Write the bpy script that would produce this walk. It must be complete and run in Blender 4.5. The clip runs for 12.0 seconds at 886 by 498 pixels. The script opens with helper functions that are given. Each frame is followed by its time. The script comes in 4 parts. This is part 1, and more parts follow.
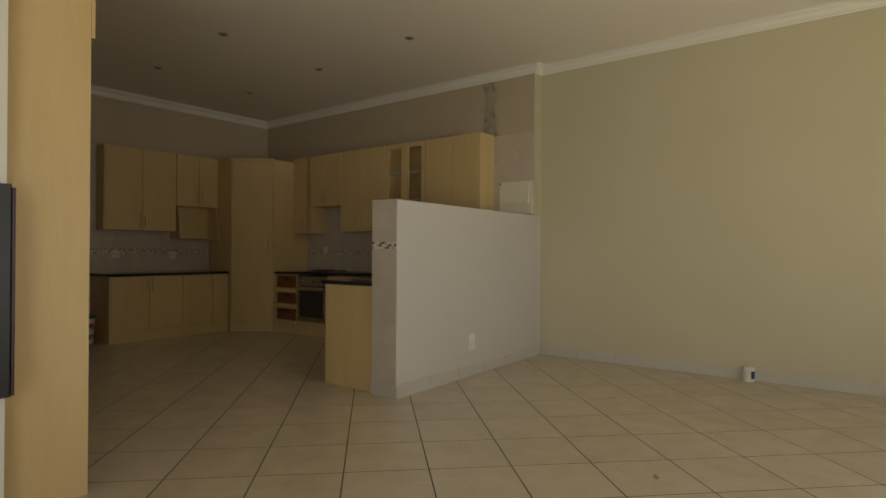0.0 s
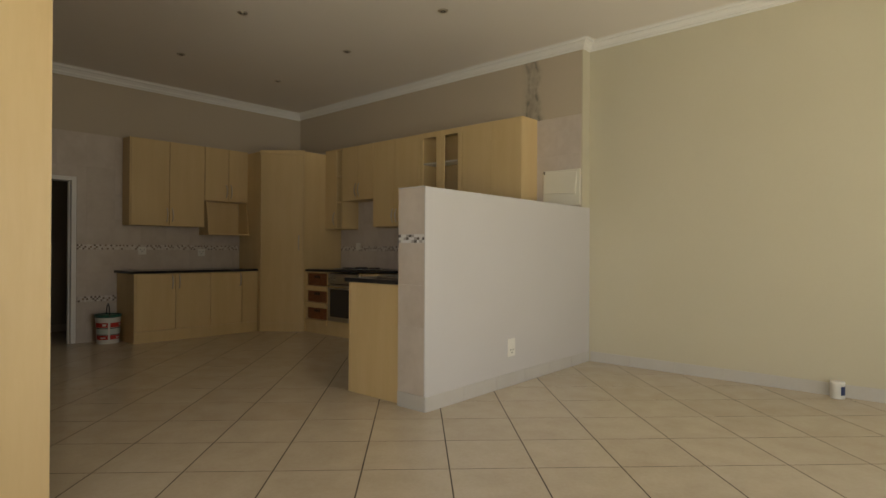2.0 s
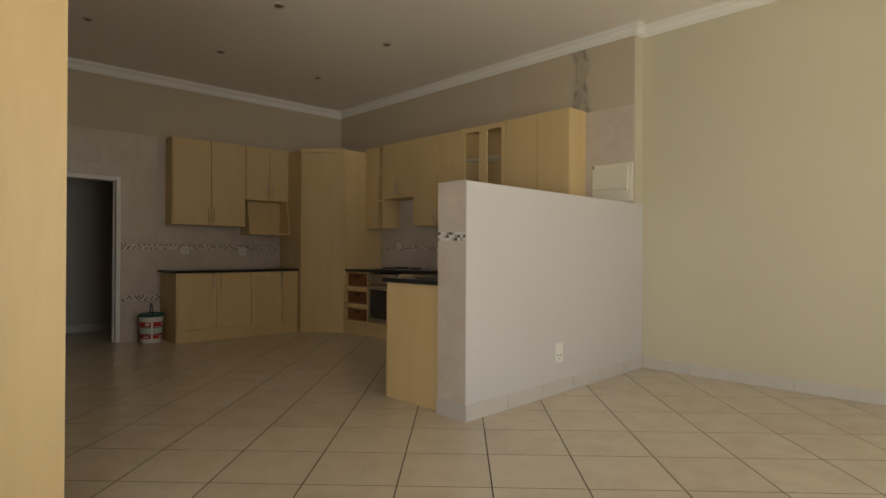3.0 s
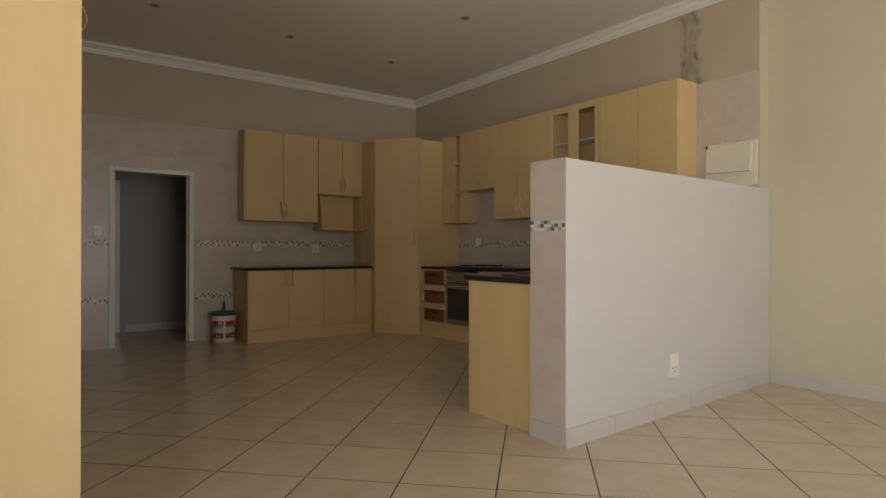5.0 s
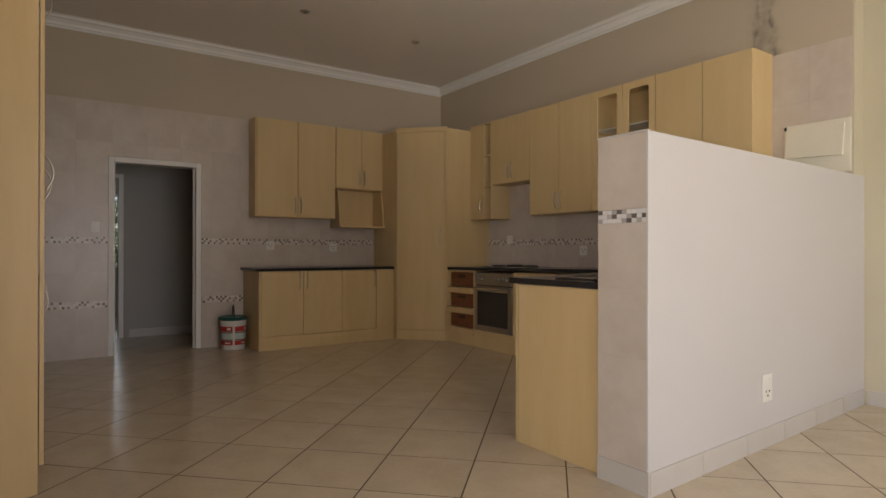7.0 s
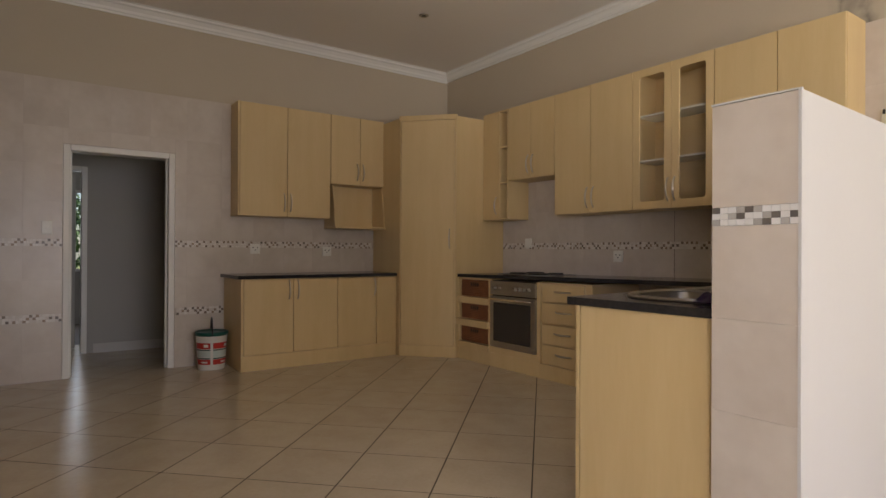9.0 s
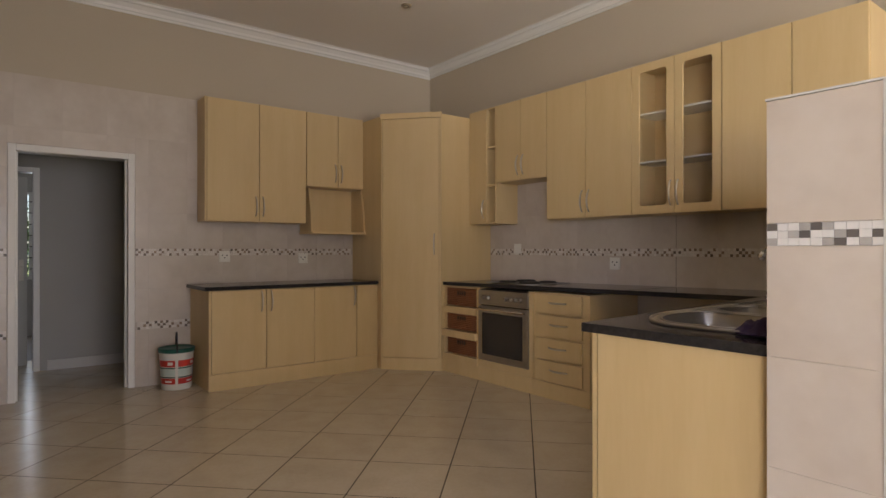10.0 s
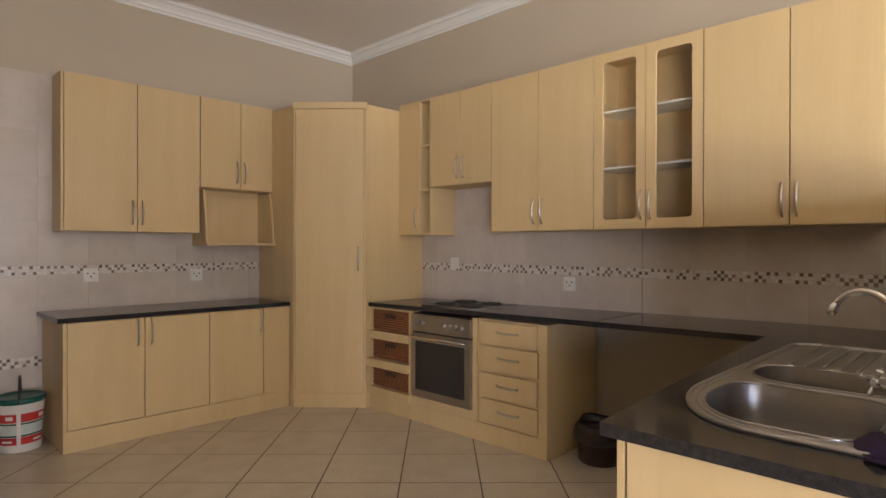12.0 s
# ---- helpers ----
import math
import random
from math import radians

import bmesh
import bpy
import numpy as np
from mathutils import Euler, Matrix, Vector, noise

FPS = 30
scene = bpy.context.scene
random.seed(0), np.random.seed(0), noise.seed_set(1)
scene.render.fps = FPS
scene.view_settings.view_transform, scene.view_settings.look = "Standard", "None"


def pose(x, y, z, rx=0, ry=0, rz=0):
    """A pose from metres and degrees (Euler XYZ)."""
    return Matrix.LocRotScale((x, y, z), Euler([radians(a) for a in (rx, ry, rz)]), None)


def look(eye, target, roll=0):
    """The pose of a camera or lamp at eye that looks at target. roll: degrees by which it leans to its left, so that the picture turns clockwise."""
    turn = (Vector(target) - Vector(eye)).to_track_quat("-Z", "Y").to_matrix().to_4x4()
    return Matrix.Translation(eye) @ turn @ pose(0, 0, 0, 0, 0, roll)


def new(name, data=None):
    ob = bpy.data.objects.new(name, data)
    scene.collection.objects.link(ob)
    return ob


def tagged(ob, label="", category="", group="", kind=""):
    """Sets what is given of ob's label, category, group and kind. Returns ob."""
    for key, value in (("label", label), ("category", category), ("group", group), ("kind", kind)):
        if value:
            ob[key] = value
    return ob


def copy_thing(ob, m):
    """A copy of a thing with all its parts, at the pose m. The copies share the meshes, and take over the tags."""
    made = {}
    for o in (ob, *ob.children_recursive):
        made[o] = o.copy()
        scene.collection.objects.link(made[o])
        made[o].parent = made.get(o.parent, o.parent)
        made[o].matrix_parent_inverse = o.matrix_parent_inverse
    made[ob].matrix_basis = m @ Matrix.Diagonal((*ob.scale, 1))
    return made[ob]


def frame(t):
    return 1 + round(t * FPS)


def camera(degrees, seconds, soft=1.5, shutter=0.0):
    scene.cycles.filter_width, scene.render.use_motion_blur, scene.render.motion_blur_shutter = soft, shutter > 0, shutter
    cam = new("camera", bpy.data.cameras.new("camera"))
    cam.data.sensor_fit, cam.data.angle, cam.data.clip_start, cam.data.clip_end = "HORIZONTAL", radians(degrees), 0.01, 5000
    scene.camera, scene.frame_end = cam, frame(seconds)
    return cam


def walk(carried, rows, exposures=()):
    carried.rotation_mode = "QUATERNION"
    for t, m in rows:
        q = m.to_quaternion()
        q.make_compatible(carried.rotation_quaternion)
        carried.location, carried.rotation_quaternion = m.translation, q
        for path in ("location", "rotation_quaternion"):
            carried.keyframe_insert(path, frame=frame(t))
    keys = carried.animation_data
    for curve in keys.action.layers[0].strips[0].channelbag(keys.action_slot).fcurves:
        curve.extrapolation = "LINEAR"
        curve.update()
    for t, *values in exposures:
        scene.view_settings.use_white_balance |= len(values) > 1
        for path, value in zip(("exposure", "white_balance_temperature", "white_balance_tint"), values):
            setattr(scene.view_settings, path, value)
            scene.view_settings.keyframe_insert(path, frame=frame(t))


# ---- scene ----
cam = camera(74.4, 12.0)
PATH = [
    (0, (0.152, -0.073, 1.213), (1.731, 1.155, 1.223), 0.3),
    (0.5, (0.265, 0.004, 1.203), (1.839, 1.239, 1.213), 0.2),
    (1, (0.389, 0.083, 1.187), (1.947, 1.336, 1.196), 0.3),
    (1.5, (0.518, 0.149, 1.19), (2.048, 1.437, 1.195), 0.2),
    (2, (0.655, 0.233, 1.177), (2.137, 1.576, 1.183), 0.3),
    (2.5, (0.753, 0.307, 1.175), (2.179, 1.709, 1.182), 0.3),
    (3, (0.857, 0.406, 1.161), (2.235, 1.855, 1.169), 0.3),
    (5, (1.196, 0.929, 1.123), (2.38, 2.54, 1.126), 0.1),
    (5.5, (1.266, 1.054, 1.12), (2.42, 2.687, 1.124), 0.1),
    (6, (1.341, 1.214, 1.122), (2.482, 2.857, 1.125), 0.1),
    (6.5, (1.415, 1.382, 1.12), (2.55, 3.029, 1.123), 0.1),
    (7, (1.473, 1.553, 1.106), (2.611, 3.197, 1.11), 0.1),
    (9, (1.797, 2.369, 1.145), (2.96, 3.996, 1.152), 0.3),
    (9.5, (1.856, 2.536, 1.176), (3.057, 4.136, 1.181), 0.1),
    (10, (1.97, 2.71, 1.223), (3.192, 4.294, 1.226), 0.0),
    (10.5, (2.081, 2.889, 1.264), (3.327, 4.454, 1.262), -0.0),
    (11, (2.205, 3.068, 1.309), (3.507, 4.586, 1.306), 0.1),
    (11.3, (2.26, 3.159, 1.32), (3.607, 4.637, 1.322), -0.1),
    (11.5, (2.307, 3.225, 1.321), (3.689, 4.67, 1.322), 0.0),
    (12, (2.442, 3.413, 1.376), (3.87, 4.813, 1.37), 0.1),
]
EXPOSURES = [(0.0, -1.1, 7150, 3), (1.0, -0.72, 6950, 3), (2.5, -0.42, 6650, 5), (5.5, -0.1, 6450, 11), (7.0, 0.15, 6350, 13), (9.5, 0.55, 6150, 14), (12.0, 1.27, 5900, 15)]
walk(cam, [(t, look(eye, target, roll)) for t, eye, target, roll in PATH], EXPOSURES)

# ---- light ----
world = bpy.data.worlds.new("sky")
scene.world = world
world.use_nodes = True
wn = world.node_tree.nodes
sky = wn.new("ShaderNodeTexSky")
sky.sky_type = "NISHITA"
sky.sun_disc = False
sky.sun_elevation = radians(58)
sky.sun_rotation = radians(90)
world.node_tree.links.new(sky.outputs[0], wn["Background"].inputs[0])
wn["Background"].inputs[1].default_value = 0.12

sun = new("sun", bpy.data.lights.new("sun", "SUN"))
sun.data.energy = 5.0
sun.data.angle = radians(0.5)
sun.data.color = (1.0, 0.95, 0.87)
sun.matrix_world = look((3, 6, 12), (3 - 1 / math.tan(radians(58)), 6, 11))


def window_light(name, m, w, h, power, color, spread=180):
    lamp = new(name, bpy.data.lights.new(name, "AREA"))
    lamp.data.shape, lamp.data.size, lamp.data.size_y = "RECTANGLE", w, h
    lamp.data.energy, lamp.data.color = power, color
    lamp.data.spread = radians(spread)
    lamp.matrix_world = m
    return lamp


# stand-in lamps in two unseen openings: cool sky light downwards, green-gold garden bounce upwards
window_light("sky_fill_south", look((3.2, -2.42, 1.35), (3.6, 6.0, 0.75)), 3.8, 1.8, 38, (0.86, 0.86, 1.0), 130)
window_light("garden_fill_south", look((3.2, -2.42, 0.5), (4.2, -0.4, 3.3)), 3.8, 0.8, 66, (1.0, 0.89, 0.69), 130)
window_light("sky_fill_west", look((-1.42, -0.9, 1.7), (5.6, 4.4, 0.9)), 2.3, 0.9, 27, (0.85, 0.85, 1.0), 95)
window_light("garden_fill_west", look((-1.42, -0.9, 0.55), (2.6, -0.2, 3.3)), 2.3, 0.8, 62, (1.0, 0.90, 0.60), 130)
window_light("skylight_back_room", look((2.3, 12.75, 1.5), (2.3, 9.0, 0.9)), 1.3, 1.2, 15, (0.9, 0.96, 1.0))

# ---- materials ----


def material(name, color, rough=0.5, metal=0.0, vary=0.0, scale=3.0, fine=0.0, fine_scale=80.0, bump=0.0,
             stretch=(1, 1, 1), spec=0.5, piece=0.0, tint=None, coat=0.0, island=False):
    """A surface with variation at two scales, some relief and, for pieces, a shade of their own."""
    m = bpy.data.materials.new(name)
    m.use_nodes = True
    nt = m.node_tree
    n, l = nt.nodes, nt.links
    b = n["Principled BSDF"]
    b.inputs["Roughness"].default_value = rough
    b.inputs["Metallic"].default_value = metal
    b.inputs["Specular IOR Level"].default_value = spec
    b.inputs["Coat Weight"].default_value = coat
    b.inputs["Coat Roughness"].default_value = 0.08
    tc = n.new("ShaderNodeTexCoord")
    mp = n.new("ShaderNodeMapping")
    mp.inputs["Scale"].default_value = stretch
    l.new(tc.outputs["Object"], mp.inputs["Vector"])
    if piece and not island:
        shift = n.new("ShaderNodeMath")
        shift.operation = "MULTIPLY"
        l.new(n.new("ShaderNodeObjectInfo").outputs["Random"], shift.inputs[0])
        shift.inputs[1].default_value = 53.0
        l.new(shift.outputs[0], mp.inputs["Location"])
    big = n.new("ShaderNodeTexNoise")
    big.inputs["Scale"].default_value, big.inputs["Detail"].default_value = scale, 4
    small = n.new("ShaderNodeTexNoise")
    small.inputs["Scale"].default_value, small.inputs["Detail"].default_value = fine_scale, 3
    l.new(mp.outputs[0], big.inputs["Vector"])
    l.new(mp.outputs[0], small.inputs["Vector"])
    other = tint or tuple(c * 0.6 for c in color)
    mix = n.new("ShaderNodeMix")
    mix.data_type = "RGBA"
    mix.inputs["A"].default_value, mix.inputs["B"].default_value = (*color, 1), (*other, 1)
    a = n.new("ShaderNodeMapRange")
    a.inputs["From Min"].default_value, a.inputs["From Max"].default_value = 0.35, 0.7
    a.inputs["To Max"].default_value = vary
    l.new(big.outputs["Fac"], a.inputs["Value"])
    f = n.new("ShaderNodeMapRange")
    f.inputs["From Min"].default_value, f.inputs["From Max"].default_value = 0.35, 0.7
    f.inputs["To Max"].default_value = fine
    l.new(small.outputs["Fac"], f.inputs["Value"])
    add = n.new("ShaderNodeMath")
    l.new(a.outputs[0], add.inputs[0])
    l.new(f.outputs[0], add.inputs[1])
    last = add
    if piece:
        if island:
            rnd = n.new("ShaderNodeNewGeometry").outputs["Random Per Island"]
        else:
            rnd = n.new("ShaderNodeObjectInfo").outputs["Random"]
        mul = n.new("ShaderNodeMath")
        mul.operation = "MULTIPLY_ADD"
        l.new(rnd, mul.inputs[0])
        mul.inputs[1].default_value = piece
        l.new(add.outputs[0], mul.inputs[2])
        last = mul
    l.new(last.outputs[0], mix.inputs["Factor"])
    l.new(mix.outputs["Result"], b.inputs["Base Color"])
    if bump:
        bp = n.new("ShaderNodeBump")
        bp.inputs["Strength"].default_value, bp.inputs["Distance"].default_value = bump, 0.002
        l.new(small.outputs["Fac"], bp.inputs["Height"])
        l.new(bp.outputs[0], b.inputs["Normal"])
    return m


WOOD = material("maple_melamine", (0.65, 0.485, 0.25), 0.42, vary=0.34, scale=2.6, fine=0.13, fine_scale=20, bump=0.04,
                stretch=(3, 3, 0.35), tint=(0.54, 0.375, 0.17), spec=0.4)
WOOD_IN = material("maple_inside", (0.60, 0.42, 0.22), 0.5, vary=0.2, scale=2, fine=0.12, fine_scale=20, stretch=(3, 3, 0.35),
                   tint=(0.46, 0.29, 0.13))
# near-black: paints the shade in a cabinet gap, and colours the dark joints
EDGE = material("gap_shade_and_joint", (0.05, 0.03, 0.015), 0.8)
PAINT = material("greige_wall_paint", (0.50, 0.425, 0.32), 0.6, vary=0.25, scale=1.4, fine=0.08, fine_scale=40, bump=0.08,
                 tint=(0.43, 0.36, 0.265))
PAINT_LIGHT = material("pale_wall_paint", (0.57, 0.55, 0.535), 0.55, vary=0.25, scale=1.3, fine=0.08, fine_scale=40, bump=0.08,
                       tint=(0.52, 0.495, 0.47))
PAINT_KHAKI = material("khaki_wall_paint", (0.56, 0.515, 0.385), 0.55, vary=0.25, scale=1.1, fine=0.08, fine_scale=40, bump=0.08,
                       tint=(0.49, 0.445, 0.31))
HALL_PAINT = material("hall_wall_paint", (0.40, 0.38, 0.35), 0.6, vary=0.12, scale=1.0, fine=0.05, bump=0.06)
CEIL = material("ceiling_paint", (0.83, 0.775, 0.715), 0.7, vary=0.06, scale=0.7, fine=0.04, fine_scale=90, bump=0.05)
WHITE = material("white_paint", (0.78, 0.76, 0.72), 0.45, vary=0.08, scale=4, fine=0.06, tint=(0.66, 0.63, 0.57))
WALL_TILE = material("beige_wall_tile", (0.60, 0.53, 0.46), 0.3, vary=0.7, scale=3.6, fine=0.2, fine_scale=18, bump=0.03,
                     tint=(0.49, 0.415, 0.345), piece=0.12)
GROUT = material("tile_grout", (0.50, 0.43, 0.37), 0.8, vary=0.3, scale=6, fine=0.2)
FLOOR_TILE = material("cream_floor_tile", (0.60, 0.525, 0.41), 0.24, vary=0.5, scale=5, fine=0.25, fine_scale=45, bump=0.03,
                      tint=(0.50, 0.415, 0.305), piece=0.25, spec=0.5)
FLOOR_GROUT = material("dark_floor_grout", (0.07, 0.05, 0.035), 0.85, vary=0.5, scale=3, fine=0.3)
SKIRT = material("stone_skirting_tile", (0.54, 0.52, 0.49), 0.35, vary=0.35, scale=7, fine=0.15, fine_scale=50, tint=(0.50, 0.46, 0.40),
                 piece=0.2)
CHIP_WHITE = material("pale_mosaic", (0.70, 0.655, 0.60), 0.3, vary=0.2, scale=30, piece=0.6, tint=(0.50, 0.435, 0.37), island=True)
CHIP_DARK = material("dark_mosaic", (0.09, 0.07, 0.055), 0.3, vary=0.2, scale=30, piece=0.9, tint=(0.30, 0.21, 0.14), island=True)
GRANITE = material("dark_granite", (0.018, 0.016, 0.016), 0.12, vary=0.5, scale=60, fine=0.3, fine_scale=200, tint=(0.05, 0.045, 0.043), spec=0.25)
STEEL = material("brushed_steel", (0.43, 0.42, 0.41), 0.35, 1.0, vary=0.25, scale=6, fine=0.2, fine_scale=60, stretch=(1, 1, 8))
CHROME = material("chrome", (0.75, 0.74, 0.72), 0.1, 1.0, vary=0.1, scale=8)
SATIN = material("satin_nickel", (0.58, 0.53, 0.46), 0.3, 1.0, vary=0.2, scale=9)
OVEN_GLASS = material("dark_oven_glass", (0.025, 0.025, 0.027), 0.08, vary=0.2, scale=4)
BLACK = material("black_enamel", (0.02, 0.02, 0.02), 0.35, vary=0.3, scale=12, fine=0.2)
HOB = material("hob_plate_iron", (0.03, 0.028, 0.026), 0.6, vary=0.4, scale=20, fine=0.3)
WICKER = material("brown_wicker", (0.30, 0.115, 0.042), 0.55, vary=0.5, scale=25, fine=0.5, fine_scale=160, bump=0.5, tint=(0.14, 0.05, 0.02))
PLASTIC = material("white_plastic", (0.76, 0.74, 0.68), 0.35, vary=0.08, scale=5, fine=0.04)
CREAM_PLASTIC = material("cream_plastic", (0.74, 0.70, 0.58), 0.4, vary=0.1, scale=5, fine=0.05)
GREEN_LID = material("green_plastic_lid", (0.012, 0.10, 0.075), 0.35, vary=0.3, scale=8, fine=0.2)
RED = material("red_label", (0.52, 0.035, 0.025), 0.4, vary=0.2, scale=20)
LABEL = material("pale_green_label", (0.55, 0.63, 0.58), 0.4, vary=0.2, scale=20)
DARK_GREEN = material("dark_green_label", (0.03, 0.10, 0.07), 0.4, vary=0.2, scale=20)
BLUE = material("navy_label", (0.03, 0.045, 0.12), 0.4, vary=0.2, scale=20)
CLOTH = material("purple_cloth", (0.032, 0.013, 0.055), 0.9, vary=0.6, scale=14, fine=0.5, fine_scale=120, bump=0.4)
CLOTH_RED = material("maroon_cloth", (0.10, 0.015, 0.03), 0.9, vary=0.6, scale=14, fine=0.5, fine_scale=120, bump=0.4)
BIN_PLASTIC = material("dark_maroon_plastic", (0.035, 0.012, 0.014), 0.4, vary=0.4, scale=10, fine=0.2)
DARK_FRAME = material("black_satin_metal", (0.015, 0.013, 0.016), 0.35, vary=0.3, scale=10)
PURPLE_WOOD = material("dark_mahogany", (0.045, 0.02, 0.03), 0.4, vary=0.4, scale=10, stretch=(3, 3, 0.4))
LAWN = material("lawn", (0.19, 0.23, 0.06), 0.9, vary=0.5, scale=0.6, fine=0.4, fine_scale=30, tint=(0.26, 0.24, 0.09))
LEAF = material("leaves", (0.07, 0.13, 0.03), 0.6, vary=0.5, scale=3, fine=0.3)
BARK = material("bark", (0.12, 0.08, 0.05), 0.9, vary=0.5, scale=8, fine=0.4, bump=0.5)
BULB = material("lamp_reflector", (0.75, 0.7, 0.6), 0.2, 0.6)


def stained_paint():
    """The kitchen wall's paint, with a damp streak running down from the cornice."""
    m = PAINT.copy()
    m.name = "greige_paint_with_damp"
    n, l = m.node_tree.nodes, m.node_tree.links
    b = n["Principled BSDF"]
    geo = n.new("ShaderNodeNewGeometry")
    sep = n.new("ShaderNodeSeparateXYZ")
    l.new(geo.outputs["Position"], sep.inputs[0])
    wob = n.new("ShaderNodeTexNoise")
    wob.inputs["Scale"].default_value, wob.inputs["Detail"].default_value = 3.2, 4
    l.new(geo.outputs["Position"], wob.inputs["Vector"])

    def math_node(op, x, y):
        k = n.new("ShaderNodeMath")
        k.operation = op
        k.use_clamp = op == "MULTIPLY"
        for i, v in enumerate((x, y)):
            if isinstance(v, (int, float)):
                k.inputs[i].default_value = v
            else:
                l.new(v, k.inputs[i])
        return k.outputs[0]

    shift = math_node("ADD", sep.outputs["Y"], math_node("MULTIPLY", wob.outputs["Fac"], 0.28))
    total = None
    for centre, width in ((4.0, 0.06), (4.13, 0.05), (4.07, 0.16)):
        gap = math_node("ABSOLUTE", math_node("SUBTRACT", shift, centre + 0.0), 0.0)
        r = n.new("ShaderNodeMapRange")
        r.inputs["From Min"].default_value, r.inputs["From Max"].default_value = width, 0.0
        r.inputs["To Max"].default_value = 0.85 if width < 0.08 else 0.5
        l.new(gap, r.inputs["Value"])
        total = r.outputs[0] if total is None else math_node("MAXIMUM", total, r.outputs[0])
    spots = n.new("ShaderNodeTexNoise")
    spots.inputs["Scale"].default_value, spots.inputs["Detail"].default_value = 9, 5
    l.new(geo.outputs["Position"], spots.inputs["Vector"])
    sr = n.new("ShaderNodeMapRange")
    sr.inputs["From Min"].default_value, sr.inputs["From Max"].default_value = 0.25, 0.62
    l.new(spots.outputs["Fac"], sr.inputs["Value"])
    amount = math_node("MULTIPLY", total, sr.outputs[0])
    mix = n.new("ShaderNodeMix")
    mix.data_type = "RGBA"
    mix.inputs["B"].default_value = (0.13, 0.12, 0.10, 1)
    old = b.inputs["Base Color"].links[0].from_socket
    l.new(amount, mix.inputs["Factor"])
    l.new(old, mix.inputs["A"])
    l.new(mix.outputs["Result"], b.inputs["Base Color"])
    return m


PAINT_DAMP = stained_paint()


def glass_material():
    m = bpy.data.materials.new("clear_glass")
    m.use_nodes = True
    n, l = m.node_tree.nodes, m.node_tree.links
    b = n["Principled BSDF"]
    b.inputs["Base Color"].default_value = (0.72, 0.69, 0.63, 1)
    b.inputs["Roughness"].default_value = 0.03
    b.inputs["Transmission Weight"].default_value = 1.0
    b.inputs["IOR"].default_value = 1.45
    return m


GLASS = glass_material()

# ---- builders ----


def box(bm, x0, x1, y0, y1, z0, z1, bevel=0.0):
    vs = [bm.verts.new(p) for p in ((x0, y0, z0), (x1, y0, z0), (x1, y1, z0), (x0, y1, z0),
                                    (x0, y0, z1), (x1, y0, z1), (x1, y1, z1), (x0, y1, z1))]
    fs = [bm.faces.new([vs[i] for i in q]) for q in ((3, 2, 1, 0), (4, 5, 6, 7), (0, 1, 5, 4), (1, 2, 6, 5), (2, 3, 7, 6), (3, 0, 4, 7))]
    if bevel:
        es = list({e for f in fs for e in f.edges})
        bmesh.ops.bevel(bm, geom=es, offset=bevel, segments=2, profile=0.5, affect="EDGES")
    return bm


def boxes(*bs, bevel=0.0):
    bm = bmesh.new()
    for b in bs:
        box(bm, *b, bevel=bevel)
    return bm


def prism(points, z0, z1, bevel=0.0):
    """An upright body over a ground outline given counter-clockwise."""
    bm = bmesh.new()
    lo = [bm.verts.new((x, y, z0)) for x, y in points]
    hi = [bm.verts.new((x, y, z1)) for x, y in points]
    k = len(points)
    bm.faces.new(lo[::-1])
    bm.faces.new(hi)
    for i in range(k):
        bm.faces.new((lo[i], lo[(i + 1) % k], hi[(i + 1) % k], hi[i]))
    if bevel:
        bmesh.ops.bevel(bm, geom=bm.edges[:], offset=bevel, segments=2, profile=0.5, affect="EDGES")
    return bm


def lathe(profile, n=32, bm=None, centre=(0, 0, 0)):
    """A body turned about z from (radius, z) pairs, from the foot upwards."""
    bm = bm or bmesh.new()
    cx, cy, cz = centre
    rings = []
    for r, z in profile:
        rings.append([bm.verts.new((cx + r * math.cos(2 * math.pi * i / n), cy + r * math.sin(2 * math.pi * i / n), cz + z)) for i in range(n)])
    for a, b in zip(rings, rings[1:]):
        for i in range(n):
            f = bm.faces.new((a[i], a[(i + 1) % n], b[(i + 1) % n], b[i]))
            f.smooth = True
    bm.faces.new(rings[0][::-1])
    bm.faces.new(rings[-1])
    return bm


def tube(path, radius, n=10, bm=None):
    bm = bm or bmesh.new()
    pts = [Vector(p) for p in path]
    rings = []
    for i, p in enumerate(pts):
        d = (pts[min(i + 1, len(pts) - 1)] - pts[max(i - 1, 0)]).normalized()
        side = d.orthogonal() if i == 0 else (last - d * last.dot(d))
        side.normalize()
        last = side
        up = d.cross(side)
        r = radius[i] if isinstance(radius, (list, tuple)) else radius
        rings.append([bm.verts.new(p + r * (side * math.cos(2 * math.pi * k / n) + up * math.sin(2 * math.pi * k / n))) for k in range(n)])
    for a, b in zip(rings, rings[1:]):
        for k in range(n):
            bm.faces.new((a[k], a[(k + 1) % n], b[(k + 1) % n], b[k])).smooth = True
    bm.faces.new(rings[0][::-1])
    bm.faces.new(rings[-1])
    return bm


def mesh_of(name, bm, mat):
    me = bpy.data.meshes.new(name)
    bmesh.ops.recalc_face_normals(bm, faces=bm.faces[:])
    bm.to_mesh(me)
    bm.free()
    me.materials.append(mat)
    return me


def part(name, bm, mat, parent, label=""):
    ob = new(name, mesh_of(name, bm, mat))
    ob.parent = parent
    return tagged(ob, label) if label else ob


def thing(name, label, category, at=(0, 0, 0), group="", kind="", turn=0):
    ob = new(name)
    ob.empty_display_size = 0.1
    ob.matrix_world = pose(*at, 0, 0, turn)
    return tagged(ob, label, category, group, kind)


